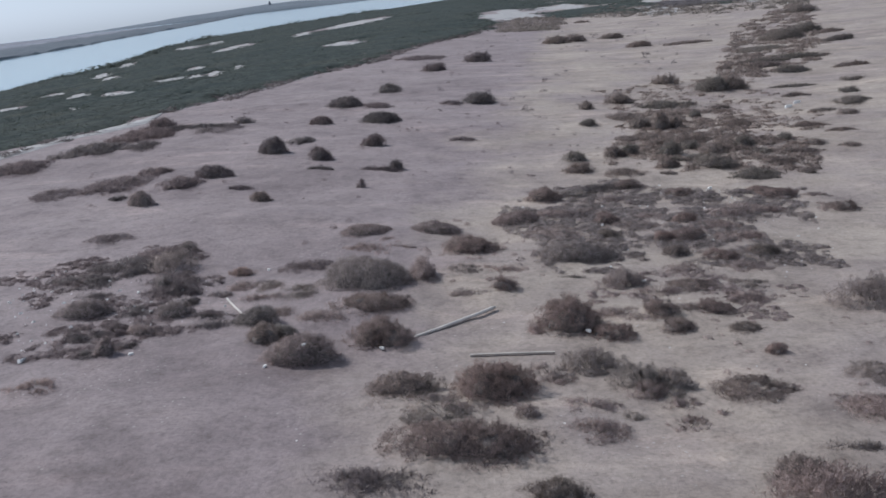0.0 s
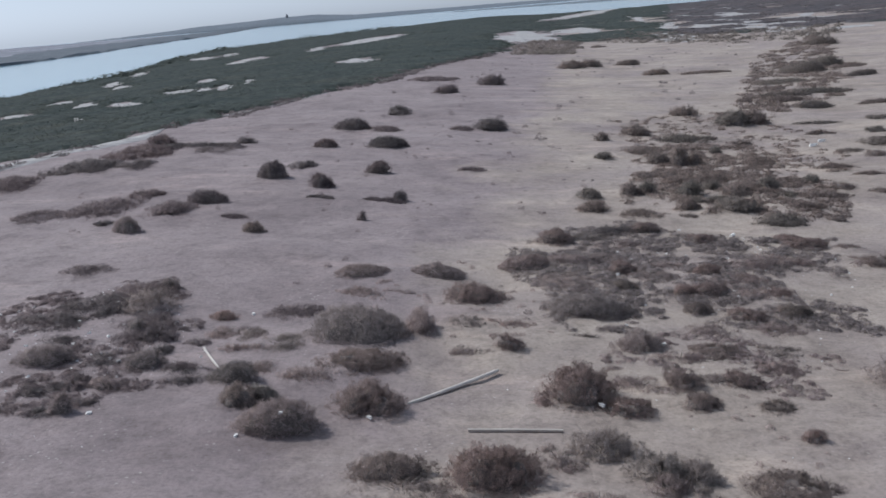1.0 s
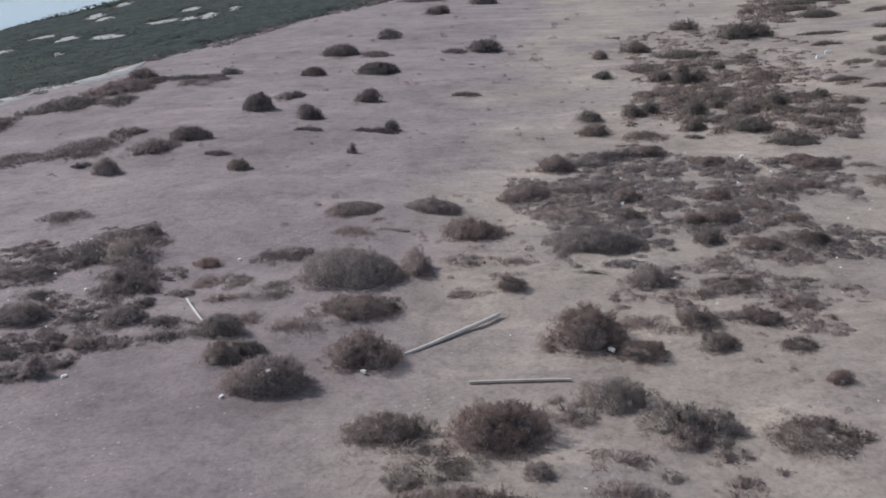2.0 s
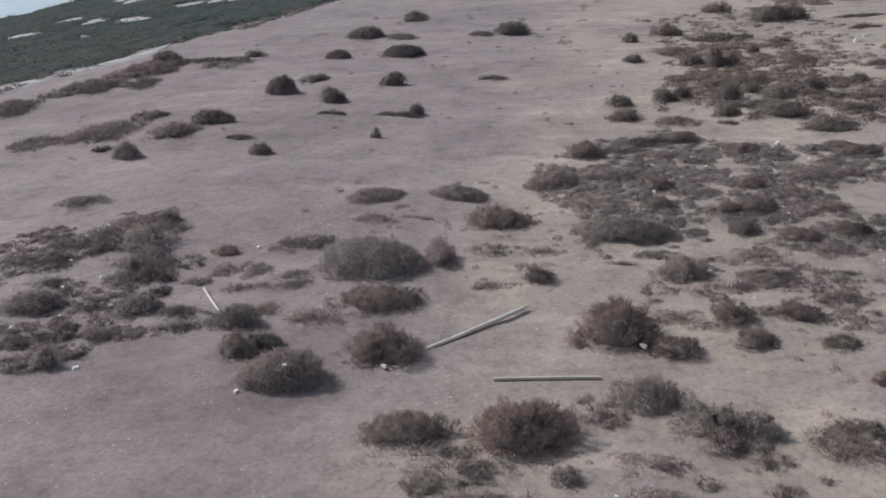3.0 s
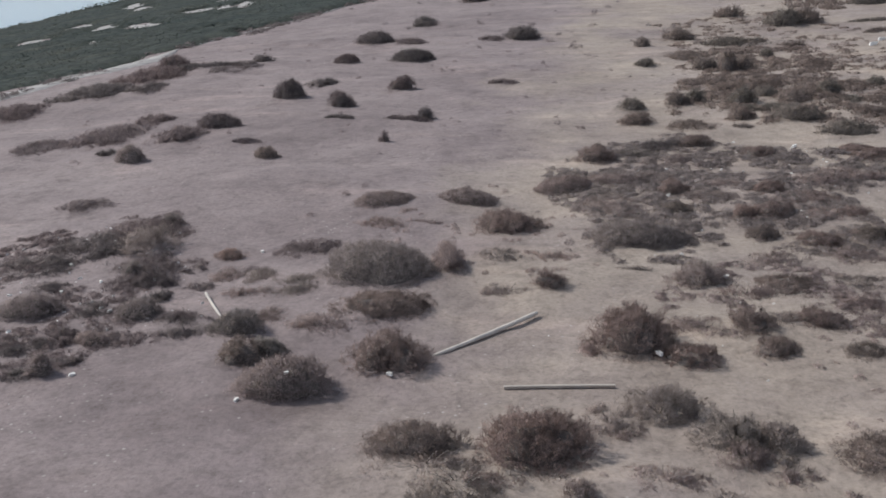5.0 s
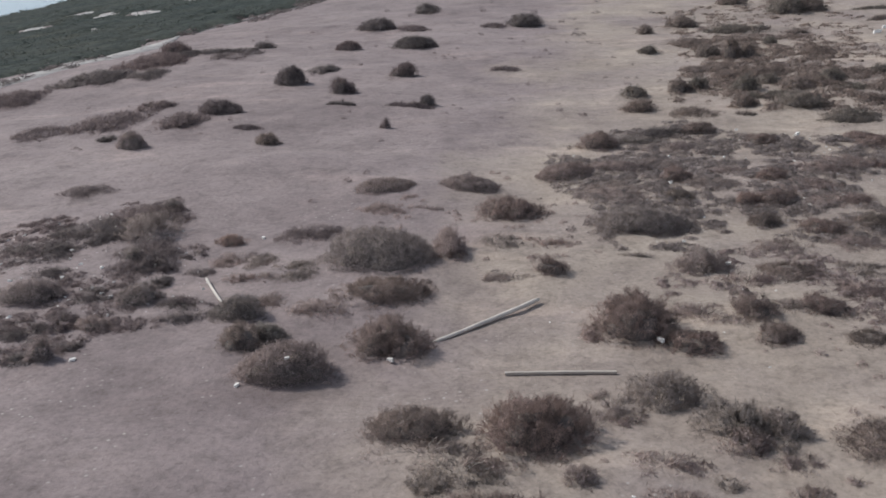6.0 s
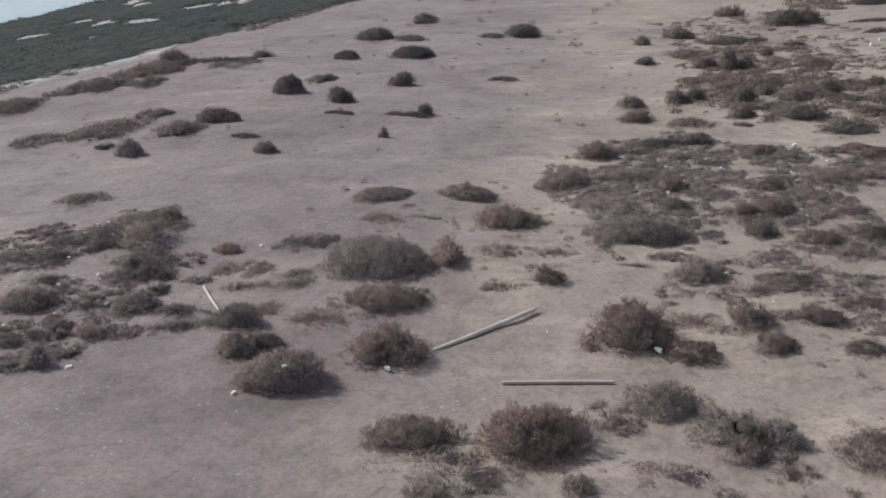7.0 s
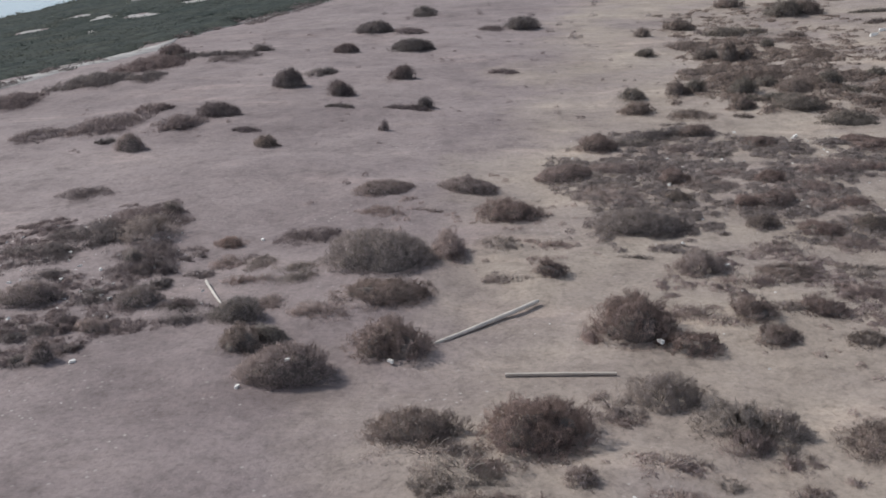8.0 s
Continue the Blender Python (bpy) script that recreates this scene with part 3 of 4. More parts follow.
TWIGS_PER_M2 = {"grey": 2900, "olive": 2800, "open": 2500, "dry": 1700, "mat": 1900}


def dome_point(u, w, d, h, kind, seed):
    """Where a direction u from the foot of a shrub meets its uneven outside."""
    lump = value_noise(u[:, 0] * w / 0.62 + 3 * u[:, 2], u[:, 1] * d / 0.62 + 5 * u[:, 2], seed)
    lump = lump + 0.55 * value_noise(u[:, 0] * w / 0.27 + 4 * u[:, 2], u[:, 1] * d / 0.27 + 7 * u[:, 2], seed + 1)
    rim = 0.14 * np.sin(2 * np.arctan2(u[:, 1], u[:, 0]) + seed) + 0.10 * np.sin(5 * np.arctan2(u[:, 1], u[:, 0]) + 2 * seed)
    out = 1 + LUMPY[kind] * (lump - 0.25) + rim * (1 - u[:, 2])
    lean = 0.35 * math.sin(seed * 1.7)
    return np.stack([u[:, 0] * w * 0.5 * out, u[:, 1] * d * 0.5 * out, u[:, 2] * h * out * (1 + lean * u[:, 0])], 1)


def flat_clumps(rng, w, d, h):
    """The low clumps that make up a patch of scrub, as flat ellipsoids: centre and radii."""
    rows = []
    hubs = [(rng.uniform(-0.32, 0.32), rng.uniform(-0.32, 0.32)) for _ in range(3 + int(w))]
    for _ in range(int(14 + 13 * min(w * d, 14))):
        if rng.uniform() < 0.7:
            hx, hy = hubs[rng.integers(len(hubs))]
            x, y = hx + rng.normal() * 0.10, hy + rng.normal() * 0.10
        else:
            a, r = rng.uniform(0, 2 * math.pi), math.sqrt(rng.uniform(0.04, 1)) * 0.46
            x, y = r * math.cos(a), r * math.sin(a)
        size = rng.uniform(0.10, 0.30) * min(1.5, max(0.45, w / 2))
        rows.append((x * w, y * d, size * 1.2, size * 0.8, h * rng.uniform(0.35, 1.0) * (1 - min(math.hypot(x, y), 0.49))))
    return np.array(rows)


def crown_mesh(kind, w, d, h, rng, coarse, leaf, seed):
    """Sprigs of fine twigs all over a shrub, each twig a thin tapered blade; coarser ones where it stands far off."""
    area = w * d * (0.75 + 1.3 * h / max(w, 0.1))
    spray = 6
    thick = 1.7 if kind in ("mat", "dry") and coarse > 1 else 1.0
    m = int(min(26000, max(240, thick * TWIGS_PER_M2[kind] * area / coarse ** 1.8)) / spray)
    u = rng.normal(size=(m, 3))
    u[:, 2] = np.abs(u[:, 2])
    if kind in LUMPY:
        flat = rng.uniform(0, 1, m) < 0.5                     # half of them by the ground they cover, not by their angle
        a, r = rng.uniform(0, 2 * math.pi, m), np.sqrt(rng.uniform(0, 0.96, m))
        u[flat] = np.stack([np.cos(a) * r, np.sin(a) * r, np.sqrt(1 - r * r)], 1)[flat]
        u = unit(u)
        sunk = np.where(rng.uniform(0, 1, m) < 0.3, rng.uniform(0.62, 0.95, m), rng.normal(0.98, 0.05, m))
        root = dome_point(u, w, d, h, kind, seed) * sunk[:, None]
        gap = value_noise(root[:, 0] / 0.34 + root[:, 2], root[:, 1] / 0.34 + root[:, 2] * 2, seed + 5) + 0.4 * value_noise(root[:, 0] / 0.15, root[:, 1] / 0.15 + root[:, 2] * 4, seed + 6)
        root, u = root[gap > BROKEN[kind]], u[gap > BROKEN[kind]]
    else:
        rows = flat_clumps(rng, w, d, h)
        L = rows[rng.choice(len(rows), m, p=rows[:, 2] * rows[:, 3] / (rows[:, 2] * rows[:, 3]).sum())]
        u = unit(u)
        root = np.stack([L[:, 0], L[:, 1], 0 * L[:, 0]], 1) + L[:, 2:] * u * rng.normal(0.95, 0.08, (m, 1))
    m = len(root)
    n = m * spray
    lean = unit(u * 0.7 + np.array((0, 0, 0.55)) + rng.normal(scale=0.4, size=(m, 3)))
    p = np.repeat(root, spray, axis=0) + rng.normal(scale=0.035 * coarse, size=(n, 3))
    way = unit(np.repeat(lean, spray, axis=0) + rng.normal(scale=0.42, size=(n, 3)))
    dome_u = np.repeat(u, spray, axis=0)
    stray = rng.uniform(0, 1, n) < 0.07                       # sprawling stems round the foot, in a few tongues
    ang = rng.choice(rng.uniform(0, 2 * math.pi, 6), n) + rng.normal(scale=0.22, size=n)
    out = rng.uniform(0.38, 0.60, n)
    p[stray] = np.stack([np.cos(ang) * out * w, np.sin(ang) * out * d, rng.uniform(0, 0.07, n)], 1)[stray]
    p[:, 2] = np.maximum(p[:, 2], rng.uniform(-0.02, 0.05, n))
    side = unit(np.cross(way, rng.normal(size=(n, 3))))
    long_ = rng.uniform(0.05, 0.15, n)[:, None] * coarse
    wide = rng.uniform(0.010, 0.019, n)[:, None] * coarse
    swell = p * np.array((1 / w ** 2, 1 / d ** 2, 0.5 / (w * h))) + np.array((0, 0, 0.35 / w))
    dome = unit(0.5 * unit(swell) + 0.6 * np.where(stray[:, None], (0, 0, 1), dome_u) + 0.3 * rng.normal(size=(n, 3)))
    a, b = p - way * long_ * 0.5, p + way * long_ * 0.5
    verts = np.stack([a - side * wide * 0.5, a + side * wide * 0.5, b], 1).reshape(-1, 3)
    return mesh_from("crown", verts, np.arange(3 * n).reshape(-1, 3), [leaf], outward=np.repeat(dome, 3, axis=0))


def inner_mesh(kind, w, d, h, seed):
    """An uneven closed dome for a shrub's dense wood; its dark colour includes inner shade."""
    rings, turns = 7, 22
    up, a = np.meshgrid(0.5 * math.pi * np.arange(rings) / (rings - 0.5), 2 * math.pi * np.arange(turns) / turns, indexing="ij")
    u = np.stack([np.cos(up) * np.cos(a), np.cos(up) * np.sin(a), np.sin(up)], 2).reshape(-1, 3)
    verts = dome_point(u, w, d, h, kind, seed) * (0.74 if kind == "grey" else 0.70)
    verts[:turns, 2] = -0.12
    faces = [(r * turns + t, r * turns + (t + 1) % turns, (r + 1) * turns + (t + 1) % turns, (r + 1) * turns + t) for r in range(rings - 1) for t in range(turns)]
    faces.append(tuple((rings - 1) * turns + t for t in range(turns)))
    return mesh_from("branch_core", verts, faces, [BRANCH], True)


def stem_mesh(w, d, h, rng):
    """The bare wood of an open shrub: crooked stems that fork from one root."""
    verts, faces, count = [np.array((0, 0, -0.06))], [], 9
    for k in range(count):
        a = 2 * math.pi * (k + rng.uniform(-0.4, 0.4)) / count
        reach, lift = rng.uniform(0.25, 0.42), rng.uniform(0.55, 0.95)
        tip = np.array((math.cos(a) * reach * w, math.sin(a) * reach * d, h * lift))
        base = len(verts)
        for i in range(1, 6):
            t = i / 5
            p = tip * t + np.array((0, 0, 0.12 * h * math.sin(math.pi * t) - 0.05 * (1 - t))) + rng.normal(scale=0.02, size=3) * t
            r = 0.020 * (1 - 0.7 * t)
            verts += [p + np.array((math.cos(2.1 * q) * r, math.sin(2.1 * q) * r, 0)) for q in range(3)]
        faces += [(0, base + q, base + (q + 1) % 3) for q in range(3)]
        faces += [(base + i * 3 + q, base + i * 3 + (q + 1) % 3, base + i * 3 + 3 + (q + 1) % 3, base + i * 3 + 3 + q) for i in range(4) for q in range(3)]
    return mesh_from("woody_base", verts, faces, [BARE])


SHRUB_WORDS = {
    "grey": ("desert_shrub", "shrub", "shrubs on the sand", "dense grey-brown domed desert shrub growing on pale sand"),
    "olive": ("desert_bush", "bush", "bushes on the sand", "rounded olive-brown desert bush with fine dry twigs"),
    "dry": ("scrub_patch", "scrub", "scrub patches on the sand", "low sprawling patch of dry grey scrub on sand"),
    "open": ("open_bush", "bush", "open bushes on the sand", "wide open pale brown bush of dry twigs with gaps"),
    "mat": ("scrub_mat", "scrub", "scrub mats on the mounds", "low sprawling dark purplish-grey scrub mat on a sandy mound"),
}
CLASSES = (0.45, 0.7, 1.0, 1.4, 1.9, 2.6, 3.6, 5.0, 7.5)
MADE = {}


def shrub_meshes(kind, w, d, h, seed, coarse, leaf):
    rng = np.random.default_rng(seed)
    crown = crown_mesh(kind, w, d, h, rng, coarse, leaf, seed)
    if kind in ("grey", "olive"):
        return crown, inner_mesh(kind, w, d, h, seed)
    return crown, stem_mesh(w, d, h, rng) if coarse < 3 else None


def shrub(kind, x, y, w, d, h, seed):
    coarse = 1.0 if y < 58 else 1.7 if y < 90 else 3.2      # farther ones are denser, and coloured darker for shade that coarse twigs lose
    if coarse == 1:                                         # each near one has its own growth
        size, deep, tall = w, d, h
        crown, inner = shrub_meshes(kind, w, d, h, 500 + seed, coarse, LEAF[kind])
    else:
        size = min(CLASSES, key=lambda c: abs(math.log(c / w)))
        share = min((0.12, 0.18, 0.26, 0.36, 0.5), key=lambda c: abs(math.log(c * w / h)))
        deep, tall = size * 0.72, size * share
        # far leaf colours carry part of the shrub's own shade
        leaf = DRY if kind == "dry" else MAT if x < 2 else FAR_SHADED
        key = (kind, size, share, coarse, leaf.name, seed % 3)
        if key not in MADE:
            MADE[key] = shrub_meshes(kind, size, deep, tall, 1000 * CLASSES.index(size) + 10 * seed % 997, coarse, leaf)
        crown, inner = MADE[key]
    name, category, group, label = SHRUB_WORDS[kind]
    if w > 3:
        label = label.replace("dense", "large dense").replace("rounded", "broad").replace("low sprawling", "wide low")
    elif w < 0.9:
        label = label.replace("dense", "small dense").replace("rounded", "small").replace("low sprawling", "small low")
    ob = tagged(new(name), label, category, group)
    ob.empty_display_size = 0.2
    rim = np.linspace(0, 2 * math.pi, 8, endpoint=False)
    foot = float(np.mean(ground_z(x + 0.42 * w * np.cos(rim), y + 0.42 * d * np.sin(rim))))
    slope = float(land_z(x - 0.5, y) - land_z(x + 0.5, y))
    ob.matrix_world = Matrix.LocRotScale((x, y, foot - 0.03 - 0.05 * h), Euler((0, math.atan(slope), 0)).to_matrix().to_quaternion() @ Euler((0, 0, random.choice((0, math.pi)) + random.uniform(-0.2, 0.2))).to_quaternion(),
                                         (w / size, d / deep, h / tall))
    part("crown", crown, ob)
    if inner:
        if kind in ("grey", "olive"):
            part("branch_core", inner, ob, "dark dome standing in for shaded inner branches")
        else:
            part("woody_base", inner, ob, "bare bleached woody stems")


for number, row in enumerate(PLANTS):
    shrub(*row, number)


# ---- low scrub that nobody could count ----
def joined(name, mesh_rows, mat, label, category):
    """Many small tufts (verts, faces, outward) as one mesh."""
    vs, fs, ns, base = [], [], [], 0
    for row in mesh_rows:
        vs.append(row[0])
        fs.append(row[1] + base)
        ns.extend(row[2:])
        base += len(row[0])
    ob = new(name, mesh_from(name, np.concatenate(vs), np.concatenate(fs), [mat], outward=np.concatenate(ns) if ns else None))
    return tagged(ob, label, category, kind="stuff")


def round_of(v, c, s, flat_by=0.35):
    """Which way each point of a cushion of width 1 faces, once the cushion is turned."""
    flat = np.stack([v[:, 0] * c - v[:, 1] * s, v[:, 0] * s + v[:, 1] * c, v[:, 2] + flat_by], 1)
    return unit(flat)


def twigs(rng, w, h, count, blade):
    """A loose low cushion of thin tapered twigs; blade gives their least and most length and width."""
    a, r = rng.uniform(0, 2 * math.pi, count), np.sqrt(rng.uniform(0, 1, count)) * 0.5
    p = np.stack([r * np.cos(a) * w, r * np.sin(a) * w * 0.75, h * rng.uniform(0.1, 1.0, count) * np.sqrt(np.maximum(0.05, 1 - (2 * r) ** 2))], 1)
    way = unit(p * np.array((1.5 / w, 1.5 / w, 0)) + np.array((0, 0, 0.6)) + rng.normal(scale=0.5, size=(count, 3)))
    side = unit(np.cross(way, rng.normal(size=(count, 3))))
    ln, wd = rng.uniform(blade[0], blade[1], count)[:, None], rng.uniform(blade[2], blade[3], count)[:, None]
    v = np.stack([p - way * ln / 2 - side * wd / 2, p - way * ln / 2 + side * wd / 2, p + way * ln / 2 + side * wd / 3], 1)
    return v.reshape(-1, 3), np.arange(3 * count).reshape(-1, 3)


def inside(px, py, poly):
    hit = np.zeros(px.shape, bool)
    j = len(poly) - 1
    for i in range(len(poly)):
        (xi, yi), (xj, yj) = poly[i], poly[j]
        if yi != yj:
            hit ^= ((yi > py) != (yj > py)) & (px < (xj - xi) * (py - yi) / (yj - yi) + xi)
        j = i
    return hit


def scatter_scrub(poly, per_m2, size, seed, mat, label, gap=0.0, tall=0.24, fine=True):
    rng = np.random.default_rng(seed)
    x0, y0 = np.min(poly, axis=0)
    x1, y1 = np.max(poly, axis=0)
    n = int((x1 - x0) * (y1 - y0) * per_m2)
    px, py = rng.uniform(x0, x1, n), rng.uniform(y0, y1, n)
    sway = 1.2 * value_noise(px / 3.5, py / 5.0, seed + 40) + 0.9 * value_noise(px / 1.2, py / 1.6, seed + 41)
    keep = inside(px + sway, py + 1.5 * sway, poly) & (value_noise(px / 1.9, py / 2.6, seed) + 0.5 * value_noise(px / 0.8, py / 0.8, seed + 3) > gap)
    keep &= ((px - 14.4) / 2.1) ** 2 + ((py - 47.6) / 2.4) ** 2 > 1 + 0.5 * value_noise(px / 0.9, py / 0.9, 50)      # a bare clearing
    along = ((px - 6.8) * 0.771 + (py - 41.6) * 0.637)
    keep &= ~((np.abs((py - 41.6) * 0.771 - (px - 6.8) * 0.637) < 0.34) & (along > -2) & (along < 9))                  # a trodden path to it
    px, py = px[keep], py[keep]
    pz = ground_z(px, py)
    kinds = [twigs(rng, 1.0, tall, 92, (0.08, 0.21, 0.036, 0.064)) if fine else twigs(rng, 1.0, tall, 46, (0.09, 0.22, 0.055, 0.09)) for _ in range(6)]
    rows = []
    for x, y, z in zip(px, py, pz):
        v, f = kinds[rng.integers(6)]
        s, a = rng.uniform(*size), rng.uniform(0, 2 * math.pi)
        c, q = math.cos(a) * s, math.sin(a) * s
        rows.append((np.stack([v[:, 0] * c - v[:, 1] * q + x, v[:, 0] * q + v[:, 1] * c + y, v[:, 2] * s * rng.uniform(0.6, 1.1) + z], 1), f, round_of(v, math.cos(a), math.sin(a))))
    joined("low_scrub", rows, mat, label, "scrub")


SCRUB_FLAT = [(1.6, 57.5), (7.5, 60.8), (9.1, 59.6), (10.5, 58.6), (13.3, 57.2), (18.3, 57.4), (14.5, 40.6), (7.4, 41.7), (4.8, 41.1), (2.2, 42.1), (2.0, 46.2), (0.3, 50.3)]
SCRUB_BACK = [(7.9, 67.1), (8.3, 71.3), (11.9, 81.3), (12.5, 90.0), (17.7, 92.5), (20.9, 92.2), (21.7, 84.4), (19.6, 75.1), (22.5, 73.5), (22.0, 64.6), (18.1, 61.0), (15.0, 61.6), (11.7, 63.0), (9.7, 65.3)]
SCRUB_FRONT = [(3.7, 37.9), (5.8, 41.1), (14, 40.6), (11.5, 36.3), (8.5, 35.5), (7.6, 36.9), (5.5, 34.6), (3.5, 36.1)]
SCRUB_LEFT = [(-22.4, 42.8), (-15.2, 46.9), (-11.3, 39.5), (-8.7, 38.5), (-10.4, 35.2), (-12.1, 34.0), (-16.4, 31.7)]
SCRUB_FAR = [(27.5, 122.9), (51.8, 210.2), (83.7, 278.6), (59.9, 180.8), (43.9, 132.6), (28.4, 111.0)]
scatter_scrub(SCRUB_FLAT, 14.0, (0.25, 0.75), 11, CARPET, "carpet of low dry grey-brown scrub on sand", -0.62)
scatter_scrub(SCRUB_BACK, 6.0, (0.45, 1.1), 12, FAR_SHADED, "carpet of low dry scrub farther along the sand", -0.42, fine=False)
scatter_scrub([(9.5, 68), (11, 92), (12, 112), (30, 122), (27, 84), (22, 66)], 1.8, (0.35, 1.1), 18, FAR_SHADED, "thin dry scrub on the sand round the bushes", -0.12, 0.2, fine=False)
scatter_scrub(SCRUB_FRONT, 12.0, (0.2, 0.55), 13, CARPET, "thin dry scrub between the bushes", -0.45)
scatter_scrub(SCRUB_LEFT, 13.0, (0.2, 0.65), 14, MAT, "dark broken scrub around the mounds", -0.25)
scatter_scrub(SCRUB_FAR, 1.1, (0.9, 2.1), 15, FAR_SHADED, "scrub strip towards the far end of the sand", -0.1, fine=False)
scatter_scrub([(-14, 50), (-4, 37), (4, 37), (16, 50), (22, 60), (24, 110), (-28, 110), (-34, 80), (-24, 52)], 0.2, (0.15, 0.5), 16, MAT, "sparse small dry tufts dotted over the sand", 0.15, 0.5)
scatter_scrub([(-30, 84), (-8, 190), (2, 240), (60, 280), (40, 150), (26, 90)], 0.045, (0.3, 1.1), 17, MAT, "sparse dry tufts far along the sand", 0.1, 0.5)
scatter_scrub([(29.2, 312.7), (59.6, 265.1), (76.1, 253.6), (89.7, 272.2), (102.9, 317.1), (77.4, 344.0), (36.5, 390.9)], 0.16, (1.6, 3.4), 19, FAR_SHADED, "dark scrub at the far end of the sand", -0.25, 0.3, fine=False)
scatter_scrub([(1.9, 245.5), (17.2, 251.2), (23.6, 317.7), (13.0, 341.3), (4.0, 304.5)], 0.3, (1.4, 3.0), 20, FAR_SHADED, "purplish scrub beside the pale mud flat", -0.5, 0.4, fine=False)
scatter_scrub([(-9, 34), (-6, 46), (-1, 52), (5, 44), (3, 37), (-2, 38)], 1.1, (0.14, 0.45), 21, DRY, "small dry tufts on the open sand between the bushes", 0.1, 0.4)
scatter_scrub([(1, 27), (4, 33), (14, 37), (16, 31), (9, 26)], 0.7, (0.12, 0.4), 22, DRY, "scattered dry tufts on pale sand", 0.15, 0.4)


MARGIN = [(x - 7, y) for x, y in zip(EDGE_X[:8], EDGE_Y[:8])] + [(x + 1.5, y) for x, y in zip(EDGE_X[7::-1], EDGE_Y[7::-1])]
scatter_scrub(MARGIN, 1.2, (0.6, 1.6), 18, MAT, "purplish-brown scrub along the edge of the mangroves", -0.2, 0.35, fine=False)


# ---- mangroves ----
# bare flats among the mangroves: centre and two half-axes
NEAR_FLATS = [(-78, 182, 0.8, 9, 8, -17), (-87, 174, 4, 1.7, 8, -15), (-60, 139, 2.2, -1.5, 6, -13), (-65, 169, 5, -1.9, 6, -14),
    (-64, 194, 4, 1.6, 6, -17), (-57, 189, 1.3, 2.1, 6, -18), (-54, 192, 1.8, 2.2, 5, -15), (-37, 253, 8, -6, 4, -24),
    (-114, 234, -1.9, 6, 12, -25), (-52, 203, 1.3, 2.3, 5, -19), (-40, 92, 4, 0.0, 0.0, 0.9), (-20, 165, 3, 0.0, 0.0, 3),
    (-72, 150, 0.6, 0.5, 1, -2.2), (-58, 158, 0.5, 0.4, 1, -2.6), (-48, 172, 0.7, 0.4, 1, -2.6), (-90, 205, 0.8, 0.5, 1.6, -4), (-70, 215, 0.7, 0.6, 1.6, -4), (-44, 214, 0.6, 0.4, 1, -3.6), (-100, 190, 0.7, 0.5, 1.5, -3.6)]
FAR_FLATS = [(-98, 377, 6, 16, 9, -35), (-80, 423, 5, 3, 8, -41), (-64, 479, 16, 40, 7, -58), (-141, 505, 4, 6, 13, -45),
    (-151, 488, 9, -1.0, 11, -36), (70, 856, 49, 165, -12, -120), (74, 568, -5, -92, -6, -51), (68, 421, 5, -1.4, -7, -46),
    (75, 392, 6, 5, -5, -28), (114, 513, 5, -7, -8, -38), (125, 426, 6, 6, -7, -25), (8, 380, 15, 0.0, 0.0, 75),
    (32, 440, 14, 0.0, 0.0, 50), (78, 593, 2, -11, 2.6, 19), (69, 434, 1.5, -5.5, 1.7, 10), (78, 402, 1.6, -6, 2.3, 12), (119, 489, 1.4, -10, 3.2, 13),
    (140, 648, 1.2, -18, 5, 23), (113, 340, 1.4, -6.5, 3.5, 10), (166, 514, 0.3, -8.3, 6.2, 19), (83, 282, 0.8, -2.2, 1.7, 5.7), (131, 1000, 3.2, -40, 8, 41),
    (93, 393, 0.8, -3.6, 2, 8), (99, 560, 2.1, -14, 3, 17), (103, 375, 1.1, -4.8, 2.1, 7.6)]
NEAR_FLATS += [(-138, 368, 5, 1.2, 14, -40), (-119, 296, 4.4, 1, 11, -32), (-102, 260, 4, 1, 9, -26), (-95, 207, 4, 1.2, 8, -20), (-70, 232, 3.4, 1, 7, -25)]
NEAR_FLATS = [(cx, cy, ax * 0.9, ay * 0.9, bx * 0.8, by * 0.8) for cx, cy, ax, ay, bx, by in NEAR_FLATS]
flecks = random.Random(9)
FAR_FLATS += [(x + flecks.uniform(-6, 6), y, flecks.uniform(4, 8), flecks.uniform(-3, 3), flecks.uniform(-2, 2), flecks.uniform(7, 15))
              for x, y in ((flecks.uniform(0.15, 0.34) * y, y) for y in (300 + 420 * flecks.random() ** 1.4 for _ in range(46)))]


def mangrove_right(y):
    """How far to the right the thickets reach; beyond the end of the sand they spread out."""
    right = np.interp(y, EDGE_Y, EDGE_X) + 2
    return np.maximum(right, np.minimum(420, (y - 262) * 2.2))


def grown_over(x, y, ragged):
    """Where the thickets stand: not on the bare flats, nor past their uneven edge."""
    keep = np.ones(x.shape, bool)
    for cx, cy, ax, ay, bx, by in NEAR_FLATS + FAR_FLATS:
        dx, dy, det = x - cx, y - cy, ax * by - ay * bx
        keep &= ((dx * by - dy * bx) / det) ** 2 + ((ax * dy - ay * dx) / det) ** 2 > 1 + 0.5 * value_noise(x / 4, y / 4, 8)
    edge = np.interp(y, EDGE_Y, EDGE_X)
    far = (y > 322 + 16 * value_noise(x / 13, x * 0, 61) + 7 * value_noise(x / 4, x * 0, 62)) & (x > edge)
    keep &= (x < edge - 0.8 - 2.6 * value_noise(x / 3.1, y / 4.3, 9) - ragged) | far
    keep &= ~far | (value_noise(x / 26, y / 30, 10) + 0.5 * value_noise(x / 9, y / 9, 15) > -0.5)
    return keep & (value_noise(x / 7, y / 12, 12) > -0.84)


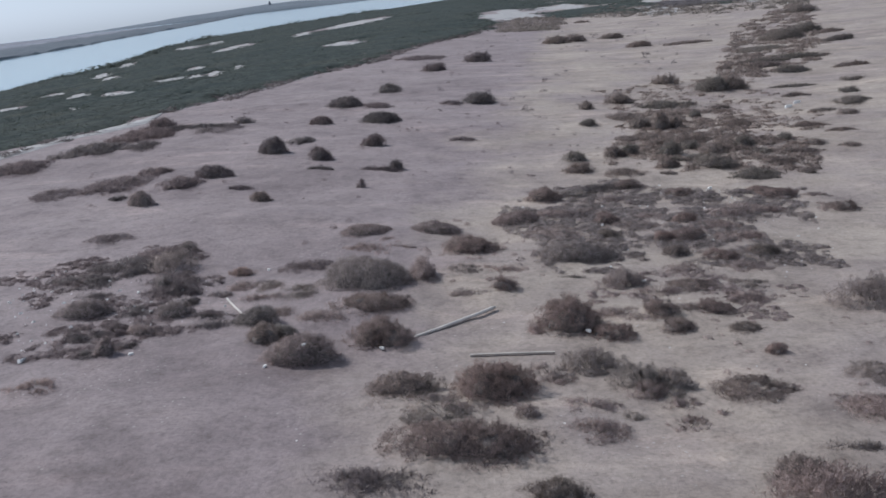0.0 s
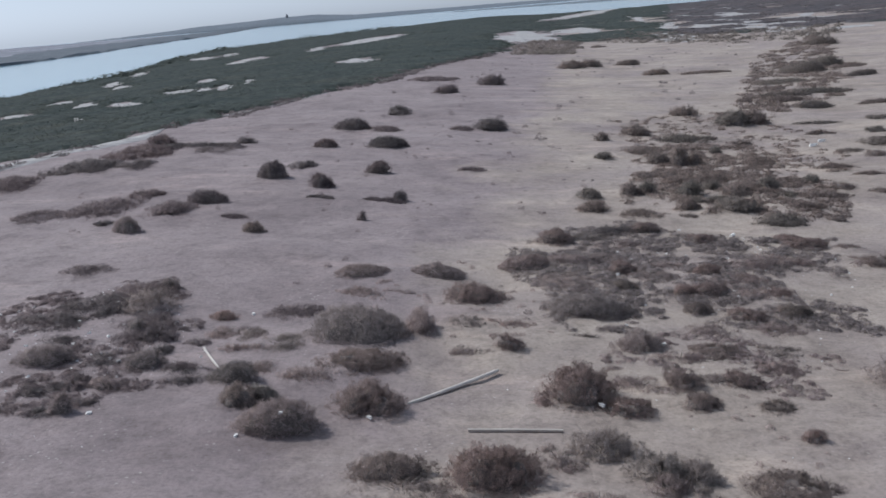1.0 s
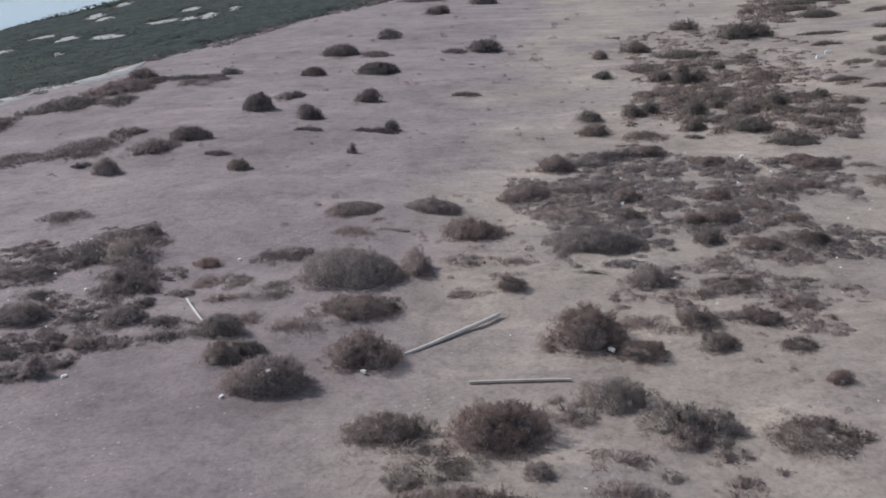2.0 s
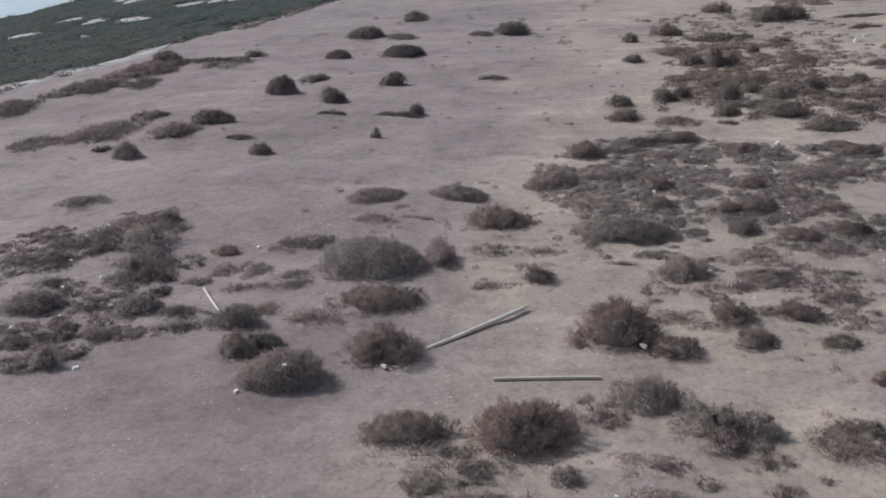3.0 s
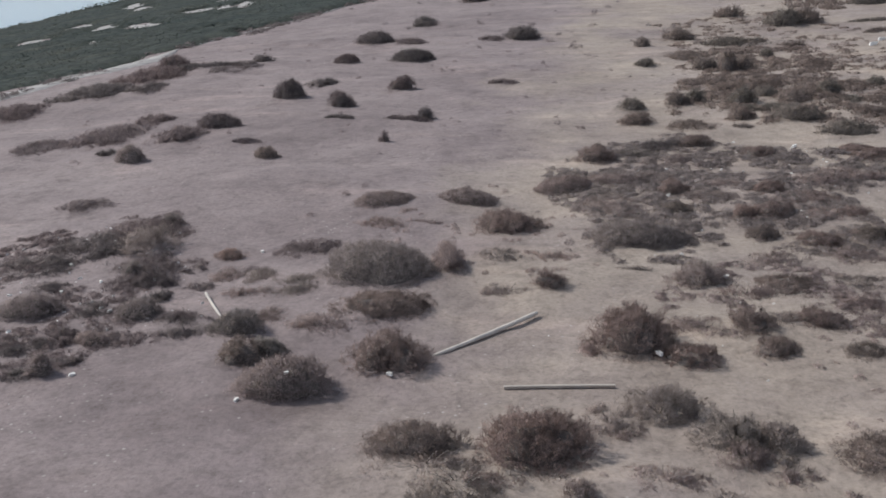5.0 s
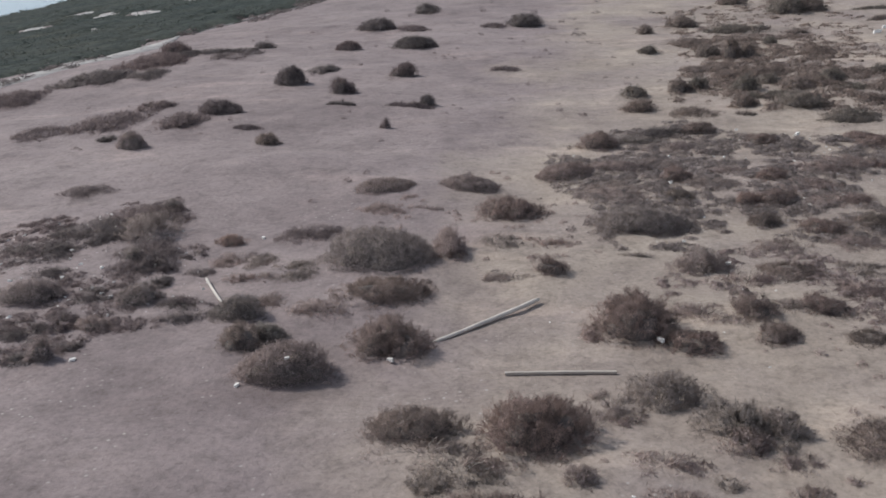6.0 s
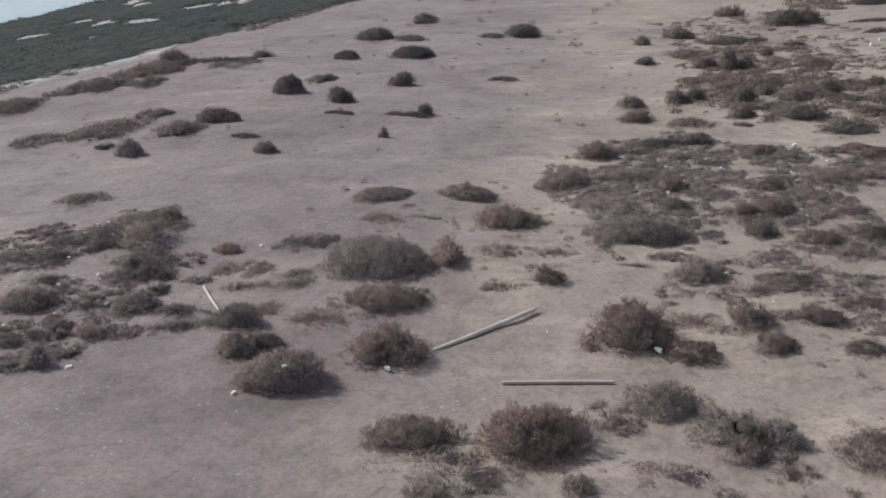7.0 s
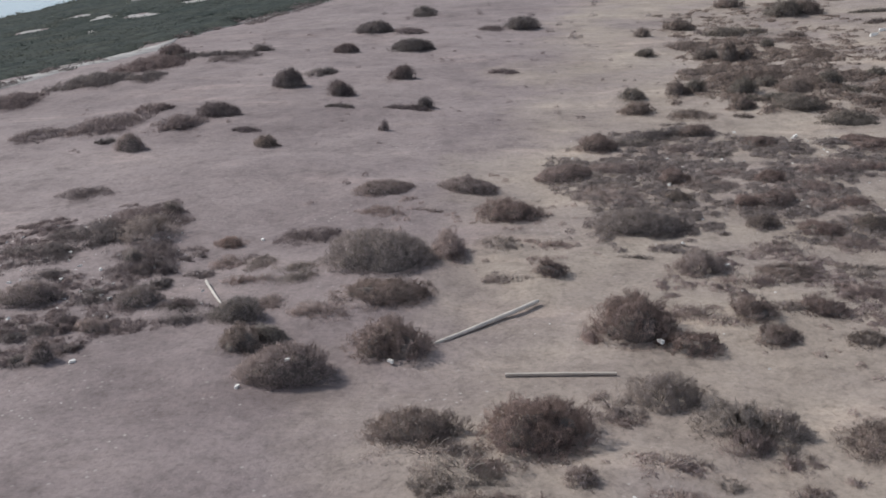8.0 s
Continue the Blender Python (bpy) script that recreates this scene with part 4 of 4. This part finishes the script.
def canopy_sheet():
    """The closed, gently billowing top of the thickets: points, faces and which way they face."""
    ys = [58.0]
    while ys[-1] < 1030:
        ys.append(ys[-1] + max(0.9, ys[-1] / 110))
    ys, j = np.array(ys), np.linspace(0, 1, 200)
    left = np.interp(ys, SHORE_Y, SHORE_X) + 1
    x = left[:, None] + (mangrove_right(ys) - left)[:, None] * j[None, :]
    y = np.repeat(ys[:, None], len(j), axis=1)
    up = grown_over(x, y, 1.0)
    billow = 0.62 + 0.20 * value_noise(x / 11, y / 11, 17) + 0.13 * value_noise(x / 2.7, y / 2.7, 18) + 0.08 * value_noise(x / 1.2, y / 1.2, 19)
    rise = up.astype(float)
    for _ in range(2):                                            # it slopes down to the ground round its edges
        edge = np.pad(rise, 1, mode="edge")
        rise = np.minimum(rise, (edge[:-2, 1:-1] + edge[2:, 1:-1] + edge[1:-1, :-2] + edge[1:-1, 2:] + rise) / 5)
    z = land_z(x, y) + 0.02 + rise * billow
    gy, gx = np.gradient(billow)
    ln_x, ln_y = np.maximum(np.abs(np.gradient(x, axis=1)), 0.3), np.maximum(np.gradient(y, axis=0), 0.3)
    facing = unit(np.stack([-0.5 * gx / ln_x, -0.5 * gy / ln_y, np.ones_like(z)], 2)).reshape(-1, 3)
    n = len(j)
    i = (np.arange(len(ys) - 1)[:, None] * n + np.arange(n - 1)[None, :]).ravel()
    q = np.stack([i, i + 1, i + 1 + n, i + n], 1)
    q = q[up.ravel()[q].any(axis=1)]
    return np.stack([x.ravel(), y.ravel(), z.ravel()], 1), np.concatenate([q[:, [0, 1, 2]], q[:, [0, 2, 3]]]), facing


def build_mangroves():
    rng = np.random.default_rng(77)
    spots = []
    y = 60.0
    while y < 1030:
        step = max(1.35, y / 90)
        left, right = float(np.interp(y, SHORE_Y, SHORE_X)) + 1, float(mangrove_right(y))
        n = int((right - left) / step)
        spots.append(np.stack([left + (np.arange(n) + rng.uniform(0, 1, n)) * step, y + rng.uniform(-0.6, 0.6, n) * step, np.full(n, step)], 1))
        y += step * 0.9
    s = np.concatenate(spots)
    s = s[grown_over(s[:, 0], s[:, 1], 3.0 * rng.uniform(0, 1, len(s)) ** 2)]
    z = land_z(s[:, 0], s[:, 1])
    kinds = [twigs(rng, 1.0, 0.60, 40, (0.05, 0.12, 0.05, 0.10)) if k < 6 else twigs(rng, 1.0, 0.60, 14, (0.10, 0.20, 0.10, 0.18)) for k in range(12)]
    stand = 1 + 0.3 * value_noise(s[:, 0] / 11, s[:, 1] / 11, 17)
    green, dull = [], []
    for (x, yy, st), zz, tall in zip(s, z, stand):
        v, f = kinds[rng.integers(6) + (0 if yy < 190 else 6)]
        w, a = st * rng.uniform(1.9, 2.6), rng.uniform(0, 2 * math.pi)
        h = min(w * 0.40, 1.0) * rng.uniform(0.9, 1.1) * tall
        c, q = math.cos(a) * w, math.sin(a) * w
        side = dull if yy > 320 and x > 0.16 * yy else green      # brown saltbush takes over towards the far end of the sand
        side.append((np.stack([v[:, 0] * c - v[:, 1] * q + x, v[:, 0] * q + v[:, 1] * c + yy, v[:, 2] * h * 1.5 + zz], 1), f, round_of(v, math.cos(a), math.sin(a), 1.2)))
    y = 225.0                                                     # taller trees fringe the lagoon, unevenly
    while y < 960:
        st = max(2.6, y / 120)
        x = float(np.interp(y, SHORE_Y, SHORE_X)) + rng.uniform(0.5, 2.5 + y / 90)
        tall = 1.1 + 1.0 * float(value_noise(np.array(y / 24), np.array(0.5), 91)) + 0.5 * float(value_noise(np.array(y / 7), np.array(0.5), 92)) + 0.0016 * y
        if tall > 0.7:
            v, f = kinds[6 + rng.integers(6)]
            w, a = st * rng.uniform(1.8, 2.8), rng.uniform(0, 2 * math.pi)
            c, q = math.cos(a) * w, math.sin(a) * w
            green.append((np.stack([v[:, 0] * c - v[:, 1] * q + x, v[:, 0] * q + v[:, 1] * c + y, v[:, 2] * tall * 1.9 + float(land_z(x, y))], 1), f, round_of(v, math.cos(a), math.sin(a), 1.2)))
        y += st * rng.uniform(0.25, 0.6)
    v, f, facing = canopy_sheet()
    brown = (v[f[:, 0], 1] > 320) & (v[f[:, 0], 0] > 0.16 * v[f[:, 0], 1])
    for rows, pick in ((green, ~brown), (dull, brown)):
        used, back = np.unique(f[pick], return_inverse=True)
        rows.append((v[used], back.reshape(-1, 3), facing[used]))
    joined("mangrove_thicket", green, MANGROVE, "dark green mangrove thicket along the lagoon", "mangrove")
    joined("saltbush_thicket", dull, SALTBUSH, "dull purplish-brown saltbush thicket with white flats between", "saltbush")


build_mangroves()


def sand_bar(cx, cy, ax, ay, bx, by, seed):
    """A bare pale flat among the mangroves, with an uneven rim."""
    rng = np.random.default_rng(seed)
    turns, rings = 36, 6
    turn = np.arange(turns) * 2 * math.pi / turns
    wob = 0.94 + 0.2 * np.sin(turn * 3 + seed) + 0.15 * np.sin(turn * 5 + 2.3 * seed) + rng.uniform(-0.22, 0.16, turns)
    verts, faces = [], []
    for r in range(rings):
        for k in range(turns):
            a, q = 2 * math.pi * k / turns, 0.9 * (r / (rings - 1)) * wob[k] + 0.01
            x, y = cx + q * (ax * math.cos(a) + bx * math.sin(a)), cy + q * (ay * math.cos(a) + by * math.sin(a))
            verts.append((x, y, float(ground_z(x, y)) + (0.10 if r < rings - 1 else -0.1)))
    faces = [(r * turns + k, (r + 1) * turns + k, (r + 1) * turns + (k + 1) % turns, r * turns + (k + 1) % turns) for r in range(rings - 1) for k in range(turns)]
    faces.append(tuple(range(turns)))
    tagged(new("sand_bar", mesh_from("sand_bar", verts, faces, [PALE], True)), "bare whitish mud flat among dark mangroves", "sand bar", kind="structure")


for k, row in enumerate(NEAR_FLATS + FAR_FLATS):
    sand_bar(*row, k)


def sand_strip():
    """A narrow bar of clean pale sand along the foot of the mangroves."""
    ys = np.arange(66, 150, 1.2)
    left = np.interp(ys, EDGE_Y, EDGE_X) - 0.6
    wide = np.maximum(0.08, 1.3 + 2.4 * value_noise(ys / 11, ys * 0, 71) + 0.9 * value_noise(ys / 3.1, ys * 0, 72)) * np.clip((150 - ys) / 30, 0.2, 1)
    rows = []
    for a, lift in ((0, -0.12), (0.08, 0.06), (0.5, 0.09), (0.92, 0.06), (1, -0.12)):
        x = left + wide * a
        rows.append(np.stack([x, ys, ground_z(x, ys) + lift], 1))
    n = len(ys)
    i = (np.arange(4)[:, None] * n + np.arange(n - 1)[None, :]).ravel()
    tagged(new("sand_bar", mesh_from("sand_bar", np.concatenate(rows), np.stack([i, i + n, i + n + 1, i + 1], 1), [PALE], True)), "narrow bar of clean pale sand beside the mangroves", "sand bar", kind="structure")


sand_strip()


# ---- driftwood ----
def pole_mesh(name, length, r0, r1, mat, seed, bend, sag):
    """A worn round pole along +x, tapered, slightly bent, with knots and blunt ends."""
    rng = np.random.default_rng(seed)
    n, turns = 26, 12
    verts = []
    for i in range(n):
        t = i / (n - 1)
        r = (r0 * (1 - t) + r1 * t) * (1 + 0.07 * math.sin(9 * t + seed)) * (0.6 if i in (0, n - 1) else 1)
        for k in range(turns):
            a = 2 * math.pi * k / turns
            q = r * (1 + 0.07 * rng.uniform(-1, 1))
            verts.append((t * length, math.cos(a) * q + bend * length * math.sin(math.pi * t), math.sin(a) * q - sag * math.sin(math.pi * t)))
    faces = [(i * turns + k, (i + 1) * turns + k, (i + 1) * turns + (k + 1) % turns, i * turns + (k + 1) % turns) for i in range(n - 1) for k in range(turns)]
    faces += [tuple(range(turns)), tuple(range(n * turns - 1, (n - 1) * turns - 1, -1))]
    return mesh_from(name, verts, faces, [mat], True)


def laid(a, b, rise_a, rise_b):
    """Where a thing that runs along its +x lies on the ground from a to b, and how long it is."""
    p = Vector((*a, float(ground_z(*a)) + rise_a))
    q = Vector((*b, float(ground_z(*b)) + rise_b))
    return Matrix.Translation(p) @ (q - p).to_track_quat("X", "Z").to_matrix().to_4x4(), (q - p).length


def driftwood(a, b, r0, r1, rise_a, rise_b, label, seed, bend, sag):
    m, length = laid(a, b, rise_a, rise_b)
    ob = tagged(new("driftwood_pole", pole_mesh("driftwood_pole", length, r0, r1, DRIFTWOOD, seed, bend, sag)), label, "driftwood")
    ob.matrix_world = m


driftwood((-2.86, 33.45), (0.03, 36.18), 0.054, 0.074, -0.01, 0.125, "long bleached driftwood pole lying on sand beside a bush", 3, 0.0, 0.022)
driftwood((-9.61, 35.95), (-10.73, 37.89), 0.04, 0.05, 0.04, 0.12, "short white weathered pole lying among dark scrub", 5, 0.006, 0.0)


def plank(a, b, wide, thick):
    bm = bmesh.new()
    bmesh.ops.create_cube(bm, size=1)
    length = (Vector((*a, 0)) - Vector((*b, 0))).length
    bmesh.ops.scale(bm, vec=(length, wide, thick), verts=bm.verts)
    bmesh.ops.translate(bm, vec=(length / 2, 0, 0), verts=bm.verts)
    bmesh.ops.subdivide_edges(bm, edges=[e for e in bm.edges if abs(e.verts[0].co.x - e.verts[1].co.x) > 0.5], cuts=12)
    rng = random.Random(4)
    for v in bm.verts:
        v.co.y += rng.uniform(-0.006, 0.006) + 0.02 * math.sin(v.co.x * 1.3)
        v.co.z += rng.uniform(-0.004, 0.004)
    bmesh.ops.bevel(bm, geom=bm.edges[:], offset=0.008, segments=1, affect="EDGES")
    ob = tagged(new("plank", bm_mesh("plank", bm, [PLANK])), "weathered squared timber plank lying flat on sand", "plank")
    ob.matrix_world = laid(a, b, thick / 2 + 0.02, thick / 2 + 0.02)[0]


plank((-0.86, 31.66), (1.98, 31.72), 0.075, 0.075)


# ---- washed-up litter ----
def foam_piece(x, y, size, seed, lift=0.0, label="white piece of washed-up foam lying on the sand"):
    rng = random.Random(seed)
    bm = bmesh.new()
    bmesh.ops.create_cube(bm, size=1)
    bmesh.ops.bevel(bm, geom=bm.edges[:], offset=0.08, segments=1, affect="EDGES")
    for v in bm.verts:
        v.co = Vector((v.co.x * size * 1.35 + 0.25 * size * v.co.z, v.co.y * size * (0.8 + 0.35 * v.co.x), v.co.z * size * (0.6 - 0.25 * v.co.x))) * (1 + rng.uniform(-0.14, 0.14))
    ob = tagged(new("foam_piece", bm_mesh("foam_piece", bm, [PLASTIC])), label, "litter", "washed-up foam")
    ob.matrix_world = Matrix.Translation((x, y, float(ground_z(x, y)) + size * 0.3 + lift)) @ Euler((rng.uniform(-0.2, 0.2), rng.uniform(-0.2, 0.2), rng.uniform(0, 3))).to_matrix().to_4x4()


for k, (x, y, size) in enumerate([
        (-7.59, 30.66, 0.10), (26.97, 90.7, 0.42), (5.42, 48.2, 0.16), (-16.57, 40.65, 0.12), (-15.65, 37.9, 0.13), (6.07, 39.3, 0.16), (11.8, 46.6, 0.18),
        (12.6, 57.2, 0.2), (-13.3, 36.3, 0.12), (-9.93, 42.0, 0.12), (-12.9, 39.1, 0.14), (28.5, 93.4, 0.4), (-16.3, 31.7, 0.2), (-12.6, 32.1, 0.12)]):
    foam_piece(x, y, size, k)
for k, (x, y, size, lift) in enumerate([(-3.86, 32.12, 0.12, 0.06), (3.28, 33.3, 0.14, 0.12), (-6.25, 30.95, 0.09, 0.68)]):
    foam_piece(x, y, size, 40 + k, lift, "white piece of washed-up foam caught in a bush")


# ---- feathers and shell scraps ----
def scatter_scraps(poly, count, seed, most=0.075):
    rng = np.random.default_rng(seed)
    x0, y0 = np.min(poly, axis=0)
    x1, y1 = np.max(poly, axis=0)
    px, py = rng.uniform(x0, x1, count * 3), rng.uniform(y0, y1, count * 3)
    keep = inside(px, py, poly)
    px, py = px[keep][:count], py[keep][:count]
    pz = ground_z(px, py)
    rows = []
    for x, y, z in zip(px, py, pz):
        s = 0.014 + most * rng.uniform() ** 3
        v = np.array([(-1, -.6, 0), (1, -.5, 0), (.8, .6, 0), (-.9, .5, 0), (-.5, -.2, .7), (.6, -.1, .8), (.3, .3, .7), (-.4, .3, .6)]) * s + rng.normal(scale=0.15 * s, size=(8, 3))
        a = rng.uniform(0, 6.3)
        v = np.stack([v[:, 0] * math.cos(a) - v[:, 1] * math.sin(a) + x, v[:, 0] * math.sin(a) + v[:, 1] * math.cos(a) + y, v[:, 2] + z - 0.002], 1)
        f = np.array([(4, 5, 6, 7), (0, 1, 5, 4), (1, 2, 6, 5), (2, 3, 7, 6), (3, 0, 4, 7)])
        rows.append((v, f))
    joined("shell_litter", rows, PLASTIC, "scattered small white shell and foam scraps on the sand", "litter")


scatter_scraps(SCRUB_FLAT, 300, 31)
scatter_scraps(SCRUB_LEFT, 260, 32)
scatter_scraps(SCRUB_FRONT, 24, 33, 0.04)
scatter_scraps([(-14, 24), (8, 24), (12, 34), (2, 36), (-10, 36), (-17, 30)], 30, 34, 0.03)
